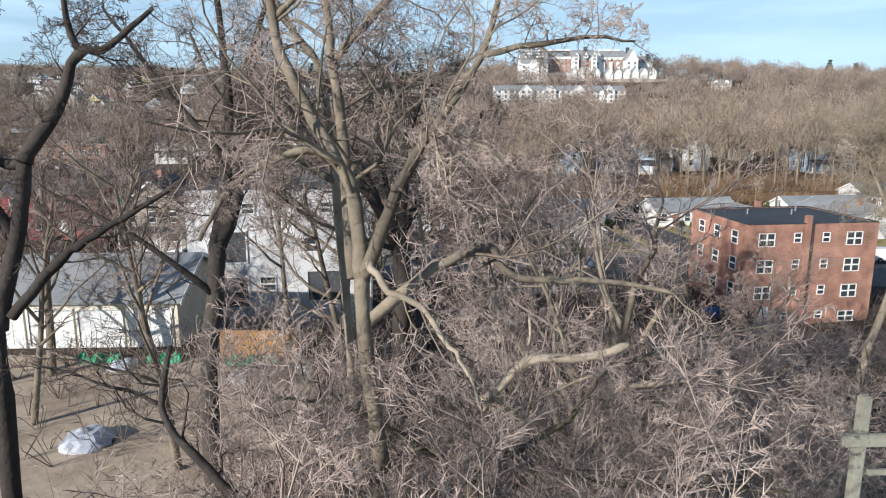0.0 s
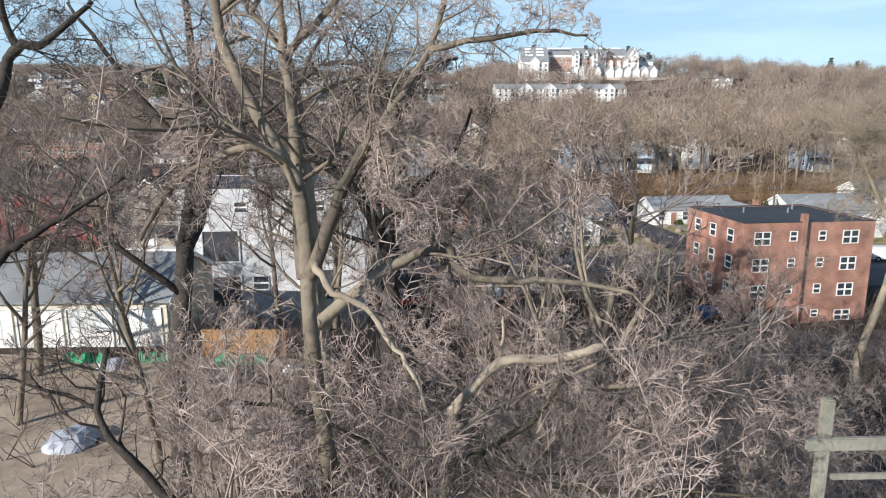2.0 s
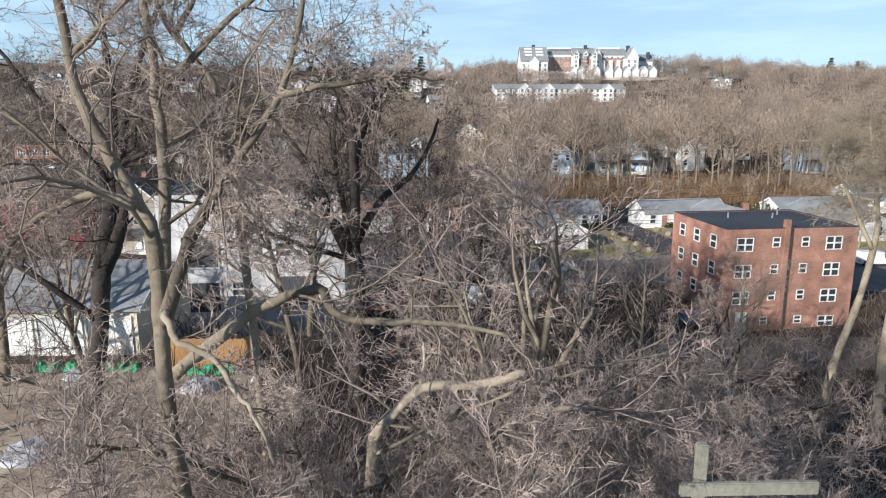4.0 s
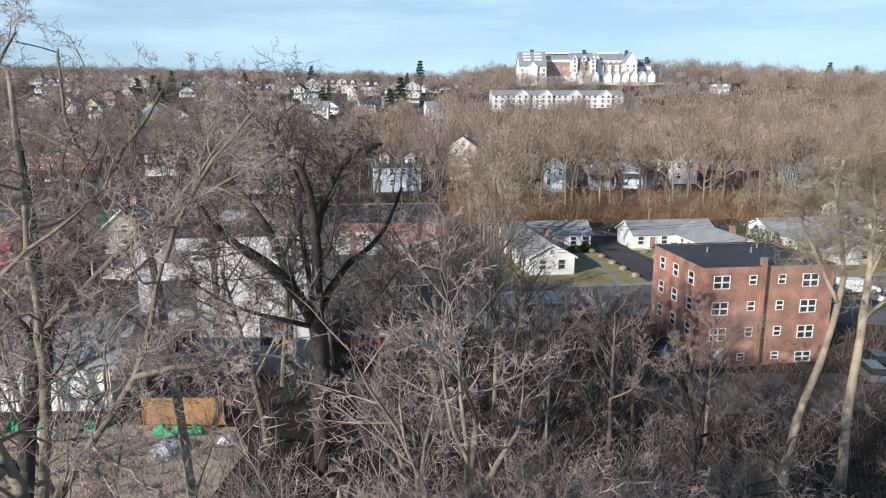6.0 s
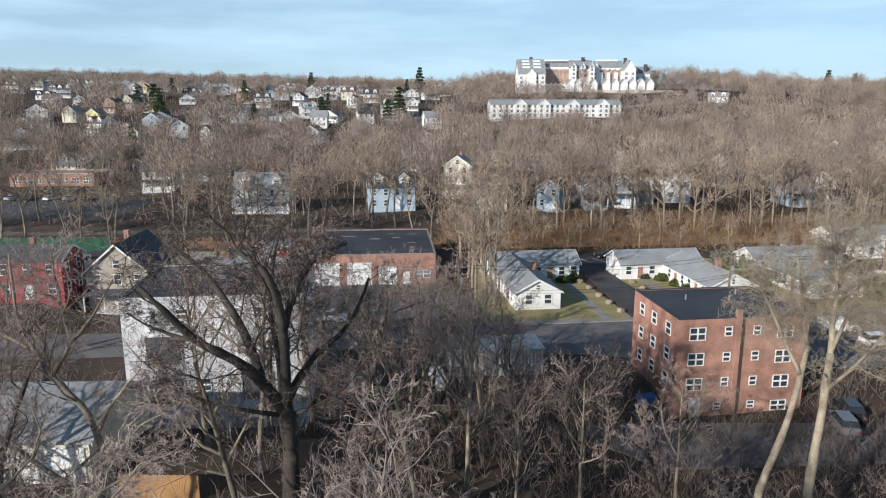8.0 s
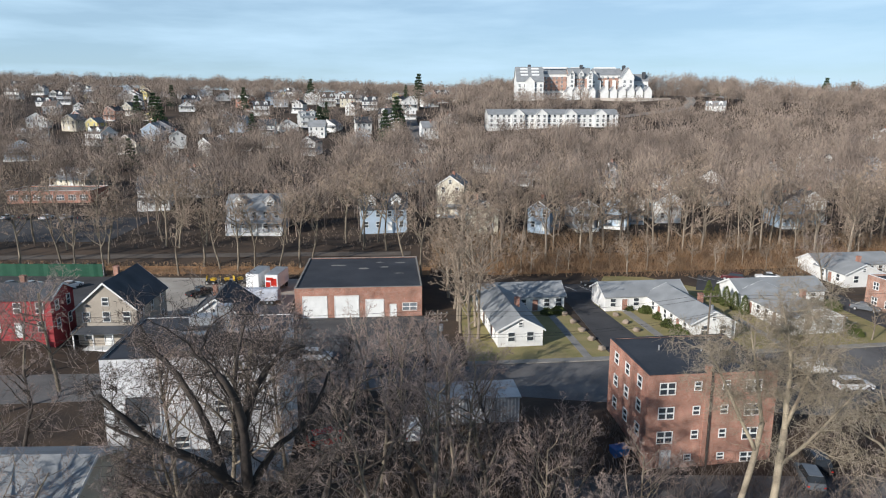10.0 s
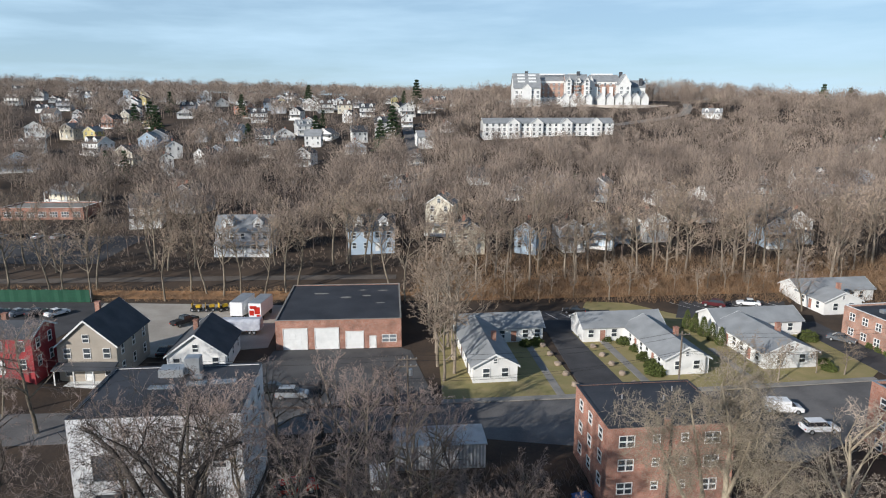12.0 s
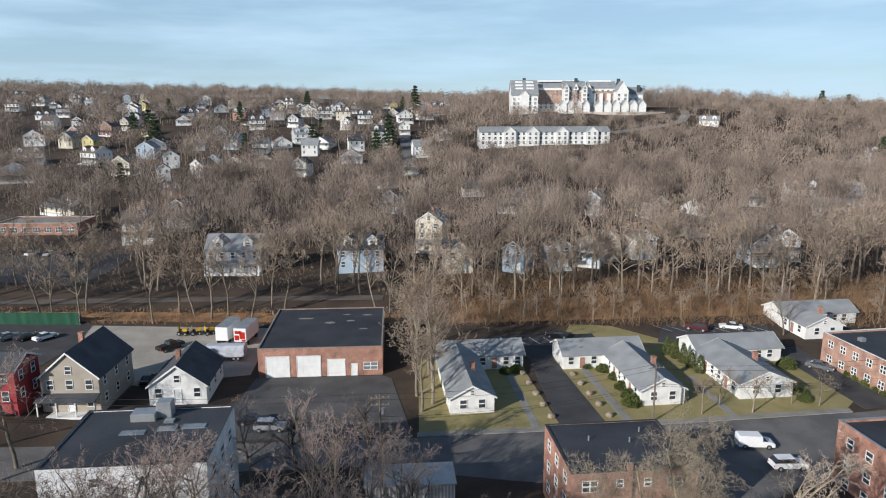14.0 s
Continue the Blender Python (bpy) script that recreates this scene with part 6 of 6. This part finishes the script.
# ---- driveway boulders, painted bays ----
r_rock = random.Random(5)
for i in range(6):
    for x, y in ((31.6 - 0.75 * i * 0.9, 95.5 + 4.2 * i), (40.4 - 0.72 * i, 96 + 4.0 * i)):
        bm = bmesh.new()
        bmesh.ops.create_icosphere(bm, subdivisions=2, radius=0.6)
        for v in bm.verts:
            v.co *= r_rock.uniform(0.8, 1.12)
            v.co.z *= 0.75
        ob = mesh_object("boulder", bm, M_ROCK)
        ob.matrix_world = pose(x, y, 0.3, 0, 0, 40 * i)
        tagged(ob, "rough tan boulder edging the driveway", "boulder", "driveway boulders")
for i in range(8):
    bm = boxed(-0.06, 0.06, -2.4, 2.4, 0, 0.006)
    ob = mesh_object("bay_line", bm, M_PAINT_LINE)
    ob.matrix_world = pose(60.5 + 2.9 * i, 137.5, 0.092, 0, 0, 38)
    tagged(ob, "white painted parking bay line", "marking", "bay lines", "structure")
for i in range(4):
    bm = boxed(-0.06, 0.06, -2.2, 2.2, 0, 0.006)
    ob = mesh_object("bay_line", bm, M_PAINT_LINE)
    ob.matrix_world = pose(27 + 2.9 * i, 129.5, 0.092, 0, 0, 25)
    tagged(ob, "white painted parking bay line", "marking", "bay lines", "structure")

# ---- roof gear ----
for x, y, w, d, h, n in ((5.4, 9.4, 2.6, 1.8, 1.1, "cooling unit"), (7.9, 10.2, 1.6, 1.4, 2.0, "cooling unit"), (5.2, 6.4, 2.6, 1.0, 0.35, "skylight"), (8.8, 7.0, 2.0, 1.1, 0.35, "skylight"), (11.2, 7.3, 2.5, 1.1, 0.35, "skylight"), (9.0, 8.8, 1.1, 0.8, 0.5, "skylight")):
    g = part(n.replace(" ", "_"), boxed(x, x + w, y, y + d, 12.65, 12.65 + h, 0.06), M_METAL if h > 0.5 else M_GLASS_PALE, works, "grey metal roof unit" if h > 0.5 else "pale dusty skylight")
for x, y, w, d in ((6, 17, 3.4, 1.1), (11, 14, 2.4, 1.3), (15, 15, 1.8, 0.9), (14, 19, 1.6, 0.7), (17.5, 10, 1.8, 0.6), (18, 18.5, 2.0, 0.8)):
    bm = bmesh.new()
    ring = [bm.verts.new((x + w / 2 * math.cos(a) * r_rock.uniform(0.7, 1.2), y + d / 2 * math.sin(a) * r_rock.uniform(0.7, 1.2), 5.09)) for a in (2 * math.pi * k / 14 for k in range(14))]
    bm.faces.new(ring)
    part("roof_patch", bm, M_CONCRETE, garage, "pale weathered patch of roofing")
for x, y in ((4, 7), (8.5, 6.2), (10.5, 8.5)):
    bm = bmesh.new()
    tube(bm, [Vector((x, y, 8.6)), Vector((x, y, 9.3))], [0.09, 0.09], 8)
    part("vent_pipe", bm, M_METAL, flats)

for x, y, w, d, h in ((4, 5, 1.0, 1.0, 0.7), (9, 4, 0.8, 0.8, 0.5), (6, 10, 1.2, 1.0, 0.8), (12, 8, 0.9, 0.9, 0.6), (3.5, 14, 1.0, 1.0, 0.6)):
    part("roof_vent", boxed(x, x + w, y, y + d, 5.4, 5.45 + h, 0.05), M_METAL, offices, "pale metal roof vent")
for x, y, w, d in ((4.4, 7.4, 2.4, 0.5), (7.2, 8.3, 2.8, 0.6), (5.8, 5.2, 1.6, 0.35)):
    bm = bmesh.new()
    ring = [bm.verts.new((x + w / 2 * math.cos(a) * r_rock.uniform(0.6, 1.2), y + d / 2 * math.sin(a) * r_rock.uniform(0.6, 1.2), 8.708)) for a in (2 * math.pi * k / 16 for k in range(16))]
    bm.faces.new(ring)
    part("roof_patch", bm, M_CONCRETE, flats, "pale weathered patch of roofing")

# ---- shed by the street, wooden fence, things in the sandy yard ----
shed = thing("shed", pose(6.9, 71.2, 0, 0, 0, 6), "long pale corrugated shed beside the street", "shed")
bm = bmesh.new()
for i in range(26):
    box(bm, 0.4 * i, 0.4 * i + 0.24, -0.06, 0.0, 0, 2.9)
part("cladding", bm, M_METAL, shed)
part("wall", boxed(0, 10.4, 0, 4.6, -0.3, 2.85), M_STUCCO, shed)
part("roof", boxed(-0.2, 10.6, -0.25, 4.8, 2.9, 3.05, 0.03), M_METAL, shed, "grey metal roof")
fence = thing("board_fence", pose(-13.8, 39.0, 4.95, 0, 0, 0), "orange-brown wooden board fence", "fence")
for i in range(33):
    part("board", boxed(0.152 * i, 0.152 * i + 0.145, -0.012, 0.012, 0, 1.8 + 0.03 * math.sin(i * 2.3)), M_WOOD, fence)
for z in (0.4, 1.4):
    part("rail", boxed(0, 5.0, 0.014, 0.06, z, z + 0.09), M_WOOD, fence)
for x, y, s, n in ((-15.9, 28.2, 1.1, M_TARP_GREY), (-10.9, 35.6, 1.0, M_TARP_GREY), (-18.5, 37.3, 0.8, M_TARP_GREY), (-8.0, 36.8, 0.5, M_PAINT_WHITE)):
    bm = bmesh.new()
    bmesh.ops.create_icosphere(bm, subdivisions=3, radius=s)
    for v in bm.verts:
        v.co += v.co.normalized() * 0.25 * s * noise.noise(v.co * 2.2 / s + Vector((x, y, 0)))
        v.co.z = max(0, v.co.z * 0.6)
    ob = mesh_object("tarpaulin", bm, n)
    ob.matrix_world = pose(x, y, 5.05, 0, 0, 30)
    tagged(ob, "pile under a crumpled pale tarpaulin", "pile", "covered piles")
for x0, x1, y in ((-12.6, -9.7, 37.8), (-21.6, -19.1, 38.2), (-17.4, -15.5, 38.2)):
    bm = bmesh.new()
    for k in range(10):
        a, b = x0 + (x1 - x0) * k / 10, x0 + (x1 - x0) * (k + 1) / 10
        h = 0.45 + 0.2 * math.sin(k * 1.7)
        prism(bm, [(y - 0.25, 5.03), (y + 0.25, 5.03), (y + 0.12, 5 + h), (y - 0.12, 5 + h)], "x", a, b)
    tagged(mesh_object("green_netting", bm, M_NET_GREEN), "heaped bright green netting on the sand", "netting", "green netting")
bin_ = thing("skip", pose(27.4, 67.0, -1.6, 0, 0, 20), "blue waste container beside the brick flats", "container")
part("body", boxed(-0.9, 0.9, -0.6, 0.6, 0.1, 1.3, 0.05), M_PAINT_BLUE, bin_)
part("lid", boxed(-0.95, 0.95, -0.65, 0.65, 1.3, 1.38, 0.02), M_PAINT_BLUE, bin_)
